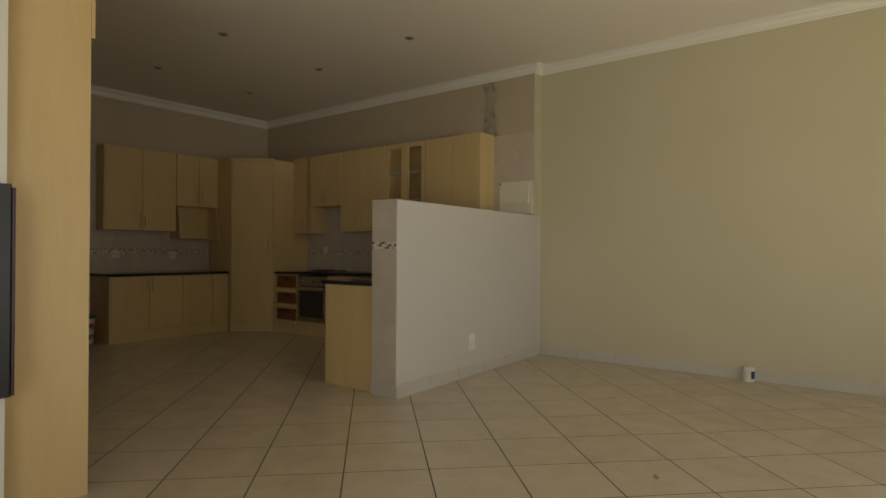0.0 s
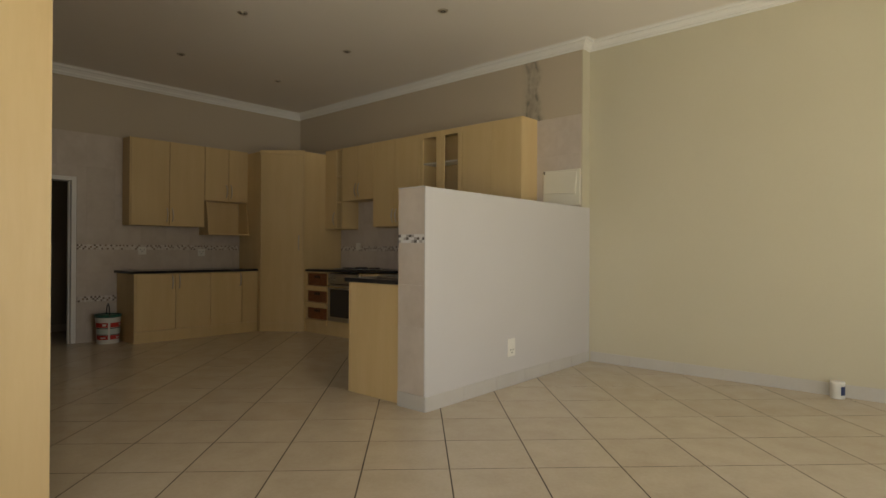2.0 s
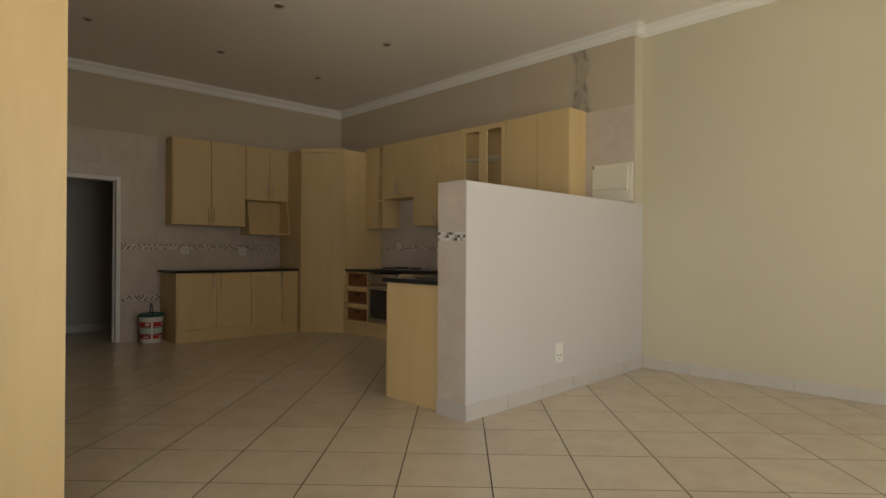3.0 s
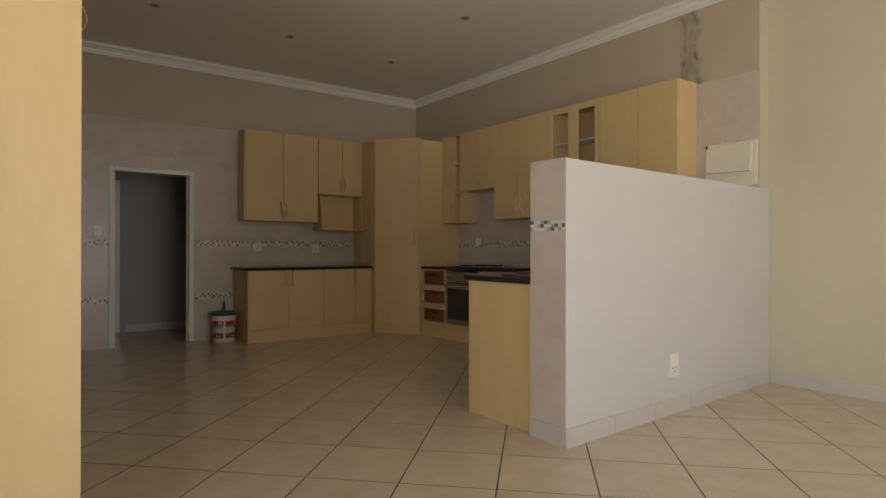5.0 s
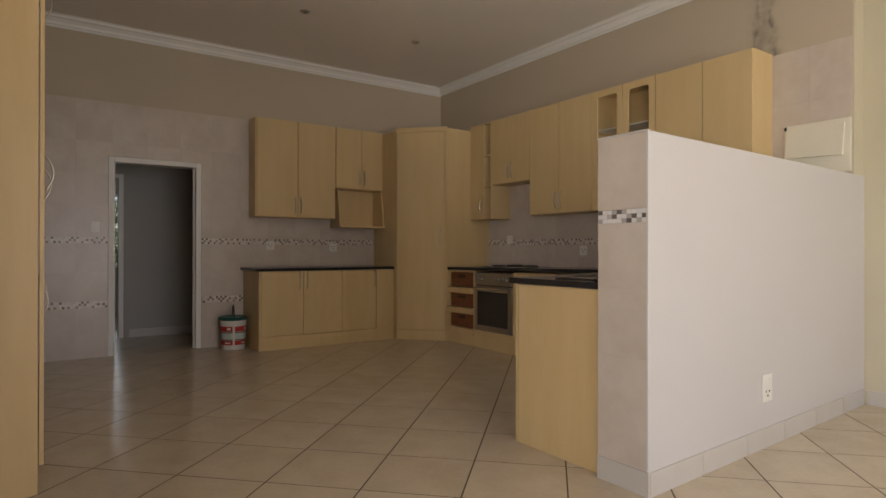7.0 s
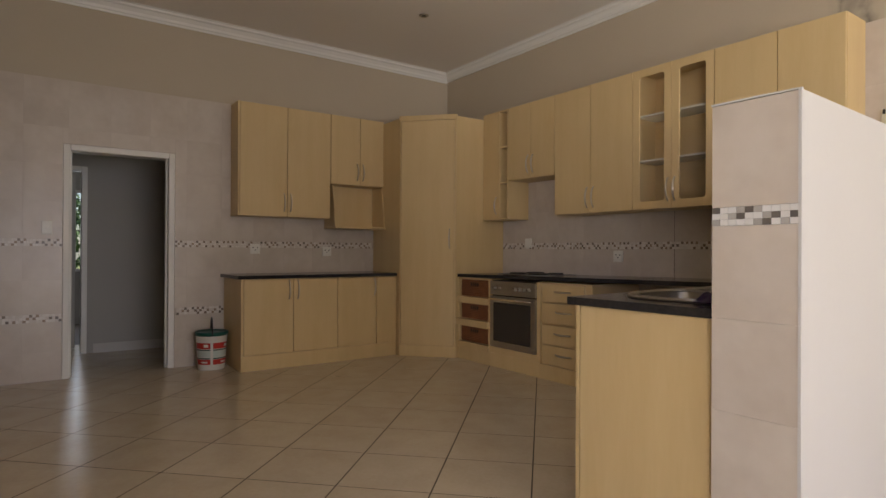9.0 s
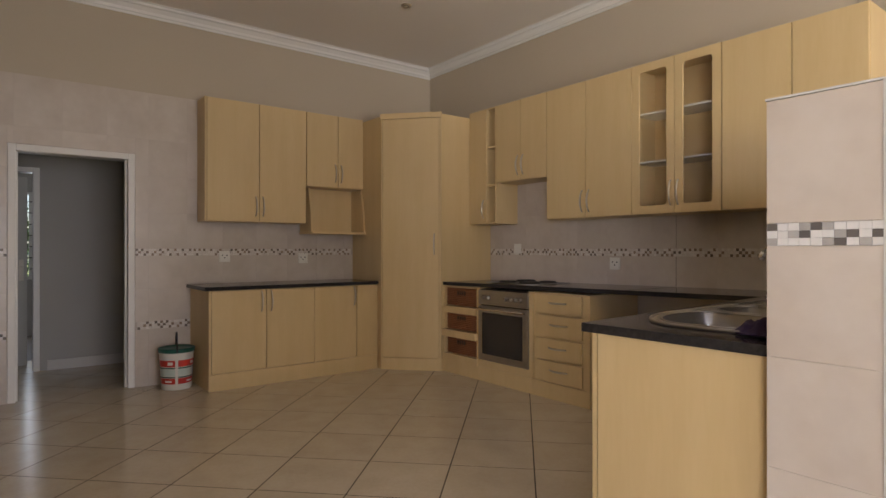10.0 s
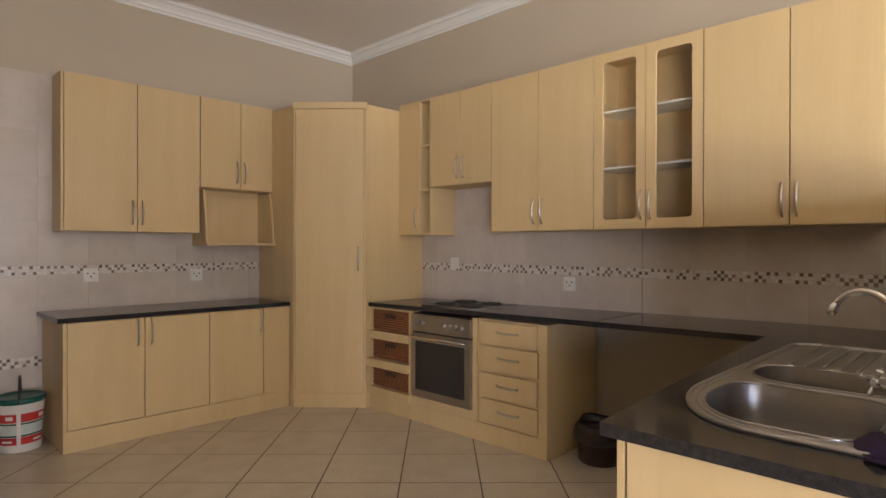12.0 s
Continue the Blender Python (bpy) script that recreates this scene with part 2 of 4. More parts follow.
def solid(name, bm, mat, label, category, kind="", group="", at=(0, 0, 0), turn=0):
    ob = new(name, mesh_of(name, bm, mat))
    ob.matrix_world = pose(*at, 0, 0, turn)
    return tagged(ob, label, category, group, kind)

# ---- the large structure ----
WX, WY, LX = 6.235, 8.497, 6.385        # kitchen side wall, kitchen back wall, living-room side wall
CEILING, CORNICE = 3.42, 3.312
WEST, SOUTH, PIER = -1.5, -2.5, 3.105
KWEST = 0.82                            # kitchen wall behind the tall cupboards

solid("ground", boxes((-60, 60, -60, 70, -0.45, -0.15)), LAWN, "green garden lawn around the house", "ground", "structure")
solid("floor", boxes((WEST - 0.2, LX + 0.2, SOUTH - 0.2, 13.0, -0.15, -0.0007)), FLOOR_GROUT, "floor bed with dark grout between the tiles", "floor", "structure")
solid("ceiling", boxes((WEST - 0.2, LX + 0.2, SOUTH - 0.2, WY + 0.15, CEILING, CEILING + 0.2)), CEIL, "plain off-white painted plaster ceiling", "ceiling", "structure")
solid("ceiling_hall", boxes((0.3, 4.6, WY + 0.155, 13.1, 2.6, 2.8)), CEIL, "plain off-white hall ceiling", "ceiling", "structure")
solid("wall_kitchen_side", boxes((WX, WX + 0.3, 3.31, WY, -0.15, CEILING)), PAINT_DAMP,
      "greige painted wall with a dark damp streak", "wall", "structure")
solid("wall_living_side", boxes((LX, LX + 0.15, SOUTH, 3.297, -0.15, CEILING)), PAINT_KHAKI, "pale khaki painted living room wall", "wall", "structure")
solid("wall_jog", boxes((WX, WX + 0.3, 3.298, 3.3095, -0.15, CEILING)), PAINT_KHAKI, "narrow pale khaki return of the wall", "wall", "structure")
DX0, DX1, DTOP = 2.06, 2.97, 2.075      # outer sides and top of the hall door's frame
solid("wall_back", boxes((KWEST - 0.15, DX0 + 0.02, WY, WY + 0.15, -0.15, CEILING), (DX1 - 0.02, WX + 0.3, WY, WY + 0.15, -0.15, CEILING),
                         (DX0 + 0.02, DX1 - 0.02, WY, WY + 0.15, DTOP - 0.02, CEILING)), PAINT,
      "greige painted wall above pale tiles, with a doorway", "wall", "structure")
solid("wall_kitchen_west", boxes((KWEST - 0.15, KWEST, PIER, WY, -0.15, CEILING)), PAINT, "plain greige wall behind the tall cupboards", "wall", "structure")
solid("wall_pier", boxes((WEST, 0.9906, 2.99, PIER - 0.003, -0.15, CEILING)), WHITE, "white painted wall beside the tall cupboard", "wall", "structure")
# unseen walls behind the viewpoint, their openings added to let daylight in
solid("wall_west", boxes((WEST - 0.15, WEST, SOUTH, -2.2, -0.15, CEILING), (WEST - 0.15, WEST, 0.4, PIER, -0.15, CEILING),
                         (WEST - 0.15, WEST, -2.2, 0.4, 2.3, CEILING)), PAINT_LIGHT, "plain pale wall with a wide opening", "wall", "structure")
solid("wall_south", boxes((WEST - 0.15, 1.25, SOUTH - 0.15, SOUTH, -0.15, CEILING), (5.15, LX + 0.15, SOUTH - 0.15, SOUTH, -0.15, CEILING),
                          (1.25, 5.15, SOUTH - 0.15, SOUTH, 2.3, CEILING)), PAINT_LIGHT, "plain pale wall with a wide opening", "wall", "structure")
HY = 9.86
solid("wall_hall_far", boxes((2.345, 4.6, HY, HY + 0.12, -0.15, 2.6), (0.3, 1.45, HY, HY + 0.12, -0.15, 2.6), (1.45, 2.345, HY, HY + 0.12, 2.05, 2.6)),
      HALL_PAINT, "grey-beige hall wall with a doorway", "wall", "structure")
solid("wall_hall_east", boxes((4.4, 4.6, WY + 0.15, HY, -0.15, 2.6), (4.4, 4.6, HY + 0.12, 13.0, -0.15, 2.6)), HALL_PAINT, "plain hall end wall", "wall", "structure")
solid("wall_hall_west", boxes((0.3, 0.5, WY + 0.15, HY, -0.15, 2.6), (0.3, 0.5, HY + 0.12, 13.0, -0.15, 2.6)), HALL_PAINT, "plain hall end wall", "wall", "structure")
solid("wall_back_room", boxes((0.5, 1.7, 12.9, 13.0, -0.15, 2.6), (3.1, 4.4, 12.9, 13.0, -0.15, 2.6), (1.7, 3.1, 12.9, 13.0, -0.15, 0.8),
                              (1.7, 3.1, 12.9, 13.0, 2.05, 2.6)), HALL_PAINT, "plain back room wall with a window", "wall", "structure")
solid("baseboard", boxes((2.41, 4.4, HY - 0.012, HY, 0, 0.1)), SKIRT, "pale tile skirting along the hall wall", "baseboard", "structure")

# half-height wall between kitchen and living room, not quite square to the side wall
PX, PY0, PY1, PTOP, PTURN = 3.722, 3.178, 3.465, 1.648, 2.4
half_wall = solid("wall_half_height", prism([(PX, PY0), (6.384, 3.289), (6.384, 3.296), (6.23, 3.297), (6.23, PY1 + 0.03), (PX, PY1)], -0.15, PTOP, 0.006), PAINT_LIGHT,
                  "half-height pale painted wall with a tiled end", "wall", "structure")


def cornice(name, start, end, out, foot=CORNICE, mitre=(1, 1)):
    """A plaster cornice from start to end along a wall; out: the way it stands out; mitre: 1 at an inner corner, -1 at an outer."""
    run = (Vector(end) - Vector(start)).normalized()
    prof = [(0, 0), (0.012, 0), (0.018, 0.018), (0.03, 0.02), (0.036, 0.045), (0.06, 0.075), (0.078, 0.082), (0.084, 0.1), (0.098, 0.103), (0.1, CEILING - CORNICE), (0, CEILING - CORNICE)]
    bm = bmesh.new()
    rows = [[bm.verts.new((p[0] + out[0] * a + run.x * a * m, p[1] + out[1] * a + run.y * a * m, foot + b * (CEILING - foot) / (CEILING - CORNICE))) for a, b in prof]
            for p, m in ((start, mitre[0]), (end, -mitre[1]))]
    k = len(prof)
    for i in range(k):
        bm.faces.new((rows[0][i], rows[0][(i + 1) % k], rows[1][(i + 1) % k], rows[1][i]))
    bm.faces.new(rows[0])
    bm.faces.new(rows[1][::-1])
    return solid(name, bm, WHITE, "white stepped plaster cornice under the ceiling", "cornice", "structure")


cornice("cornice_side", (WX, 3.298), (WX, WY), (-1, 0), 3.325, (-1, 1))
cornice("cornice_back", (KWEST, WY), (WX, WY), (0, -1))
cornice("cornice_living", (LX, SOUTH), (LX, 3.298), (-1, 0), 3.33)
cornice("cornice_jog", (WX, 3.298), (LX, 3.298), (0, -1), 3.3275, (-1, 1))
cornice("cornice_west", (KWEST, PIER), (KWEST, WY), (1, 0), CORNICE, (0, 1))

# the hall doorway's steel frame, and the back room's door
door_1 = thing("door_1", "white painted steel door frame, no door leaf", "door frame", kind="structure")
for x0, x1 in ((DX0, DX0 + 0.055), (DX1 - 0.055, DX1)):
    part("jamb", boxes((x0, x1, WY - 0.015, WY + 0.165, 0, DTOP), bevel=0.006), WHITE, door_1)
part("head", boxes((DX0 + 0.055, DX1 - 0.055, WY - 0.015, WY + 0.165, DTOP - 0.055, DTOP), bevel=0.006), WHITE, door_1)
for x0, x1 in ((DX0 + 0.055, DX0 + 0.07), (DX1 - 0.07, DX1 - 0.055)):
    part("stop", boxes((x0, x1, WY + 0.05, WY + 0.1, 0, DTOP - 0.055)), WHITE, door_1)
door_2 = thing("door_2", "pale painted door standing ajar in a white frame", "door", kind="structure")
for x0, x1 in ((1.45, 1.5), (2.29, 2.345)):
    part("jamb", boxes((x0, x1, HY - 0.015, HY + 0.135, 0, 2.05), bevel=0.005), WHITE, door_2)
part("head", boxes((1.5, 2.29, HY - 0.015, HY + 0.135, 2.0, 2.05), bevel=0.005), WHITE, door_2)
leaf = part("leaf", boxes((0, 0.78, -0.02, 0.02, 0.008, 1.99), bevel=0.003), HALL_PAINT, door_2, "pale grey painted door leaf")
leaf.matrix_basis = pose(1.52, HY + 0.17, 0, 0, 0, 20)
part("lock_plate", boxes((0.70, 0.745, -0.026, -0.02, 0.9, 1.12), bevel=0.002), SATIN, leaf)
part("door_handle", tube([(0.72, -0.025, 1.05), (0.72, -0.06, 1.05), (0.71, -0.066, 1.05), (0.6, -0.066, 1.05)], 0.008), SATIN, leaf)

window_1 = thing("window_1", "small window with burglar bars and garden beyond", "window", kind="structure")
part("window_frame", boxes((1.7, 1.74, 12.92, 12.98, 0.8, 2.05), (3.06, 3.1, 12.92, 12.98, 0.8, 2.05), (1.74, 3.06, 12.92, 12.98, 0.8, 0.84),
                           (1.74, 3.06, 12.92, 12.98, 2.01, 2.05), (2.38, 2.42, 12.92, 12.98, 0.84, 2.01)), WHITE, window_1)
for i in range(7):
    part("burglar_bar", tube([(1.74, 12.91, 0.95 + i * 0.16), (3.06, 12.91, 0.95 + i * 0.16)], 0.006, 6), DARK_FRAME, window_1)


def shrub(x, y, h):
    ob = thing("shrub", "sunlit green garden shrub outside the window", "shrub", (x, y, -0.15))
    part("trunk", tube([(0, 0, 0), (0.03, 0, h * 0.4), (0.0, 0.05, h * 0.75)], [0.06, 0.045, 0.02], 8), BARK, ob)
    bm = bmesh.new()
    for _ in range(900):
        a, r, z = random.uniform(0, 6.28), random.uniform(0.1, 1.0) ** 0.6 * h * 0.42, random.uniform(0.2, 1.0) * h
        r *= 1.15 - abs(z / h - 0.6)
        c = Vector((r * math.cos(a), r * math.sin(a), z))
        m = Matrix.Translation(c) @ Euler([random.uniform(0, 6.28) for _ in range(3)]).to_matrix().to_4x4()
        s = random.uniform(0.05, 0.1)
        vs = [bm.verts.new(m @ Vector(p)) for p in ((-s, 0, 0), (0, -s * 0.45, s * 0.1), (s, 0, 0), (0, s * 0.45, s * 0.1))]
        bm.faces.new(vs)
    me = part("crown", bm, LEAF, ob)
    return ob


shrub(2.2, 14.6, 2.2)
shrub(3.2, 15.2, 2.5)

# ---- kitchen cabinets ----


def bow_handle(parent, x, z, length=0.185, flat=False):
    """A slim bowed bar handle on a door's face (the face is at y = 0 and looks towards -y)."""
    pts = []
    for i in range(13):
        s = i / 12
        y = 0.001 - 0.032 * math.sin(math.pi * min(1, max(0, s))) ** 0.7
        pts.append((x + (s - 0.5) * length, y, z) if flat else (x, y, z + (s - 0.5) * length))
    rad = [0.0058 + 0.0024 * math.sin(math.pi * i / 12) for i in range(13)]
    return part("handle", tube(pts, rad, 8), SATIN, parent, "slim bowed satin metal handle")


def leaf_door(parent, x0, x1, z0, z1, name="door", handle=None, th=0.018, flat=False, mat=None):
    gap = 0.003 if not flat else 0.005
    d = part(name, boxes((x0 + gap, x1 - gap, 0, th, z0 + gap, z1 - gap), bevel=0.0016), mat or WOOD, parent)
    if handle:
        bow_handle(d, handle[0], handle[1], flat=flat)
    return d


def carcass(parent, w, d, z0, z1, t=0.018, front=0.02, shelves=()):
    """An open-fronted box of boards."""
    bs = [(0, t, front, d, z0, z1), (w - t, w, front, d, z0, z1), (t, w - t, front, d, z0, z0 + t), (t, w - t, front, d, z1 - t, z1), (t, w - t, d - 0.008, d, z0 + t, z1 - t)]
    b = part("body", boxes(*bs), WOOD, parent)
    for z in shelves:
        part("shelf", boxes((t, w - t, front + 0.03, d - 0.008, z, z + 0.016)), WOOD_IN, parent)
    return b


UP0, UP1 = 1.495, 2.65
RUN = -90   # turn of units that look towards -x


def wall_unit(y_left, width, z0, z1, split, label, hz=None):
    u = thing("wall_cabinet", label, "kitchen cabinet", (5.92, y_left, 0), group="wall cabinets over the stove", turn=RUN)
    carcass(u, width, WX - 5.92 - 0.014, z0, z1)
    hz = hz or z0 + 0.14
    leaf_door(u, 0, split, z0, z1, handle=(split - 0.035, hz))
    leaf_door(u, split, width, z0, z1, handle=(split + 0.035, hz))
    return u


# corner wall unit with a door and a narrow open shelf
u = thing("corner_wall_cabinet", "light maple wall cabinet with a narrow open shelf", "kitchen cabinet", (5.92, 7.378, 0), turn=RUN)
W1, S1 = 7.378 - 6.97, 7.378 - 7.108
part("body", boxes((0, S1, 0.02, 0.3, UP0 - 0.01, UP1)), WOOD, u)
part("side_panel", boxes((W1 - 0.016, W1, 0.0, 0.3, UP0 - 0.01, UP1)), WOOD, u)
part("back_panel", boxes((S1, W1 - 0.016, 0.292, 0.3, UP0 - 0.01, UP1)), WOOD, u)
for z in (UP0 - 0.01, 1.865, 2.245, UP1 - 0.016):
    part("shelf", boxes((S1, W1 - 0.016, 0.006, 0.292, z, z + 0.016)), WOOD, u)
leaf_door(u, 0, S1, UP0 - 0.01, UP1, handle=(S1 - 0.045, UP0 + 0.14))

wall_unit(6.968, 0.663, 1.885, UP1, 0.335, "short light maple two-door cabinet above the hob", 2.03)
wall_unit(6.303, 0.883, UP0, UP1, 0.435, "light maple wall cabinet with two plain doors")
wall_unit(4.707, 0.851, UP0, UP1, 0.443, "light maple wall cabinet with two plain doors, bare end panel")

# glazed wall unit
g = thing("glazed_wall_cabinet", "light maple wall cabinet with two glazed doors and empty pale shelves", "kitchen cabinet", (5.92, 5.418, 0),
          group="wall cabinets over the stove", turn=RUN)
GW, GS = 0.709, 0.36
carcass(g, GW, WX - 5.92 - 0.014, UP0, UP1)
for z in (1.89, 2.262):
    part("shelf", boxes((0.019, GW - 0.019, 0.035, 0.29, z, z + 0.014), bevel=0.001), PLASTIC, g, "pale white shelf")


def rounded_frame(x0, x1, z0, z1, rail, th, r=0.025):
    """A door frame round an opening with rounded corners."""
    bm = bmesh.new()
    inner = []
    ix0, ix1, iz0, iz1 = x0 + rail, x1 - rail, z0 + rail, z1 - rail
    for cx, cz, a0 in ((ix1 - r, iz1 - r, 0), (ix0 + r, iz1 - r, 90), (ix0 + r, iz0 + r, 180), (ix1 - r, iz0 + r, 270)):
        for k in range(5):
            a = radians(a0 + k * 22.5)
            inner.append((cx + r * math.cos(a), cz + r * math.sin(a)))
    outer = []
    for i, (x, z) in enumerate(inner):
        q = i // 5
        c = ((x1, z1), (x0, z1), (x0, z0), (x1, z0))[q]
        outer.append(c if i % 5 == 2 else ((c[0], z) if (i % 5 < 2) == (q % 2 == 0) else (x, c[1])))
    k = len(inner)
    rings = [[bm.verts.new((x, y, z)) for x, z in pts] for pts, y in ((outer, 0), (inner, 0), (inner, th), (outer, th))]
    for a in range(4):
        b = (a + 1) % 4
        for i in range(k):
            j = (i + 1) % k
            bm.faces.new((rings[a][i], rings[a][j], rings[b][j], rings[b][i]))
    return bm


for x0, x1, hx in ((0, GS, GS - 0.03), (GS, GW, GS + 0.03)):
    d = part("door", rounded_frame(x0 + 0.002, x1 - 0.002, UP0 + 0.002, UP1 - 0.002, 0.062, 0.018), WOOD, g)
    pane = part("pane", boxes((x0 + 0.056, x1 - 0.056, 0.011, 0.015, UP0 + 0.056, UP1 - 0.056)), GLASS, d, "clear glass pane")
    pane.visible_shadow = False
    bow_handle(d, hx, UP0 + 0.15)

# tall corner pantry
pantry = thing("corner_pantry", "tall light maple corner cupboard with one diagonal door", "kitchen cabinet")
A, B = Vector((5.13, 7.845)), Vector((5.555, 7.382))
part("body", prism([(5.15, WY - 0.012), (A.x, A.y), (B.x, B.y), (WX - 0.012, 7.382), (WX - 0.012, WY - 0.012)], 0.0, 2.60, 0.002), WOOD, pantry)
span = (B - A).length
ang = math.degrees(math.atan2(B.y - A.y, B.x - A.x))
nrm = Vector((B.y - A.y, -(B.x - A.x))).normalized()


def on_diagonal(ob, back=0.0):
    ob.matrix_basis = pose(A.x + nrm.x * back, A.y + nrm.y * back, 0, 0, 0, ang)


d = part("door", boxes((0.02, span - 0.022, -0.018, 0, 0.131, 2.553), bevel=0.0016), WOOD, pantry)
on_diagonal(d)
h = bow_handle(d, span - 0.07, 1.28, 0.21)
h.matrix_basis = pose(0, -0.018, 0)
for nm, b in (("plinth", (0.0, span, -0.010, 0.01, 0.0, 0.122)), ("top_trim", (-0.005, span + 0.005, -0.024, 0.02, 2.560, 2.615)),
              ("door_edge", (0.0, 0.014, -0.016, 0, 0.125, 2.558)), ("door_edge", (span - 0.016, span, -0.022, 0, 0.125, 2.558))):
    on_diagonal(part(nm, boxes(b, bevel=0.002), WOOD, pantry))

# ---- base units along the side wall ----
BX, BTOP = 5.59, 0.868
base = thing("basket_cabinet", "light maple base cabinet with three wicker basket drawers", "kitchen cabinet", (BX, 7.378, 0), turn=RUN)
BW = 7.378 - 6.865
carcass(base, BW, 0.6, 0.135, BTOP, front=0.0)
part("plinth", boxes((0, BW, -0.0, 0.02, 0, 0.133)), WOOD, base)
for z0, z1, out in ((0.675, 0.845, 0.0), (0.44, 0.615, 0.0), (0.2, 0.375, 0.0)):
    part("runner_board", boxes((0.0, BW, -0.02 - (0.02 if z0 == 0.44 else 0), 0.55, z0 - 0.075, z0 - 0.008), bevel=0.002), WOOD, base)


def basket(z0, z1):
    ob = thing("wicker_basket", "brown woven wicker drawer basket", "basket", (BX, 7.378, z0), group="baskets in the cabinet", turn=RUN)
    x0, x1, hgt = 0.03, BW - 0.03, z1 - z0
    rows, cols = 9, 26
    part("liner", boxes((x0 + 0.012, x1 - 0.012, 0.03, 0.5, 0.004, hgt - 0.012)), WICKER, ob)
    for r in range(rows):
        pts = []
        zc = (r + 0.5) * hgt / rows
        for c in range(cols * 2 + 1):
            s = c / (cols * 2)
            pts.append((x0 + s * (x1 - x0), 0.022 + 0.005 * math.sin(math.pi * c / 1.0 * 0.5 + math.pi * r), zc))
        part("strand", tube(pts, hgt / rows * 0.52, 6), WICKER, ob)
    for k in range(4):
        xc = (x0 + x1) / 2 + (k - 1.5) * 0.034
        part("grip_slot", boxes((xc - 0.008, xc + 0.008, 0.008, 0.016, hgt * 0.6, hgt * 0.86)), BLACK, ob)
    return ob


for z0, z1 in ((0.675, 0.845), (0.44, 0.6), (0.2, 0.36)):
    basket(z0, z1)

# oven housing and oven
OY = 6.862
OW = OY - 6.16
oc = thing("oven_cabinet", "light maple oven housing with a deep plinth", "kitchen cabinet", (BX, OY, 0), turn=RUN)
part("side_panel", boxes((0, 0.03, 0.0, 0.6, 0.135, BTOP)), WOOD, oc)
part("side_panel", boxes((OW - 0.04, OW, 0.0, 0.6, 0.135, BTOP)), WOOD, oc)
part("bottom_rail", boxes((0.03, OW - 0.04, 0.0, 0.6, 0.135, 0.2)), WOOD, oc)
part("plinth", boxes((0, OW, 0.0, 0.02, 0, 0.133)), WOOD, oc)
oven = thing("oven", "stainless steel built-in oven with dark glass door", "oven", (BX, OY, 0), turn=RUN)
o0, o1 = 0.032, OW - 0.042
part("body", boxes((o0 + 0.01, o1 - 0.01, 0.004, 0.55, 0.203, 0.86)), BLACK, oven)
panel = part("control_panel", boxes((o0, o1, -0.022, 0.002, 0.718, 0.852), bevel=0.003), STEEL, oven)
for i, sx in enumerate((0.07, 0.14, 0.37, 0.43, 0.49, 0.55)):
    kb = bmesh.new()
    lathe([(0.021, 0), (0.021, 0.006), (0.017, 0.01), (0.015, 0.026), (0.0135, 0.028)], 20, kb)
    bmesh.ops.transform(kb, matrix=pose(o0 + sx, -0.022, 0.785, 90), verts=kb.verts)
    kn = part("knob", kb, STEEL, panel)
    part("pointer", boxes((o0 + sx - 0.002, o0 + sx + 0.002, -0.0515, -0.05, 0.785, 0.798)), BLACK, kn)
od = part("door", boxes((o0, o1, -0.024, 0.002, 0.205, 0.706), bevel=0.003), STEEL, oven, "stainless steel oven door")
part("glass", boxes((o0 + 0.055, o1 - 0.055, -0.0275, -0.0235, 0.265, 0.645), bevel=0.001), OVEN_GLASS, od, "dark glass oven window")
part("handle", tube([(o0 + 0.035, -0.024, 0.678), (o0 + 0.035, -0.058, 0.678), (o0 + 0.05, -0.066, 0.678), (o1 - 0.05, -0.066, 0.678),
                     (o1 - 0.035, -0.058, 0.678), (o1 - 0.035, -0.024, 0.678)], 0.011, 12), CHROME, od, "bright metal bar handle")

# drawers
DY = 6.158
DW = DY - 5.56
dc = thing("drawer_cabinet", "light maple base cabinet with four drawers", "kitchen cabinet", (BX, DY, 0), turn=RUN)
part("body", boxes((0, DW, 0.02, 0.62, 0.0, BTOP + 0.004), bevel=0.001), WOOD, dc)
part("plinth", boxes((0, DW, 0.0, 0.0195, 0, 0.13)), WOOD, dc)
part("side_stile", boxes((DW - 0.065, DW, 0.0, 0.0195, 0.132, BTOP + 0.004)), WOOD, dc)
for z0, z1 in ((0.70, 0.862), (0.51, 0.69), (0.325, 0.50), (0.14, 0.315)):
    dr = leaf_door(dc, 0.035, DW - 0.067, z0, z1, "drawer", handle=((DW - 0.03) / 2, (z0 + z1) / 2 + 0.01), flat=True)
    dr.matrix_basis = pose(0, -0.016 if z0 in (0.70, 0.325) else -0.004, 0)

# worktop: an L of dark granite, its top a touch higher over the sink
PEN = 0.948


def top_z(y):
    return 0.902 + (PEN - 0.902) * min(1, max(0, (7.38 - y) / (7.38 - 4.1)))


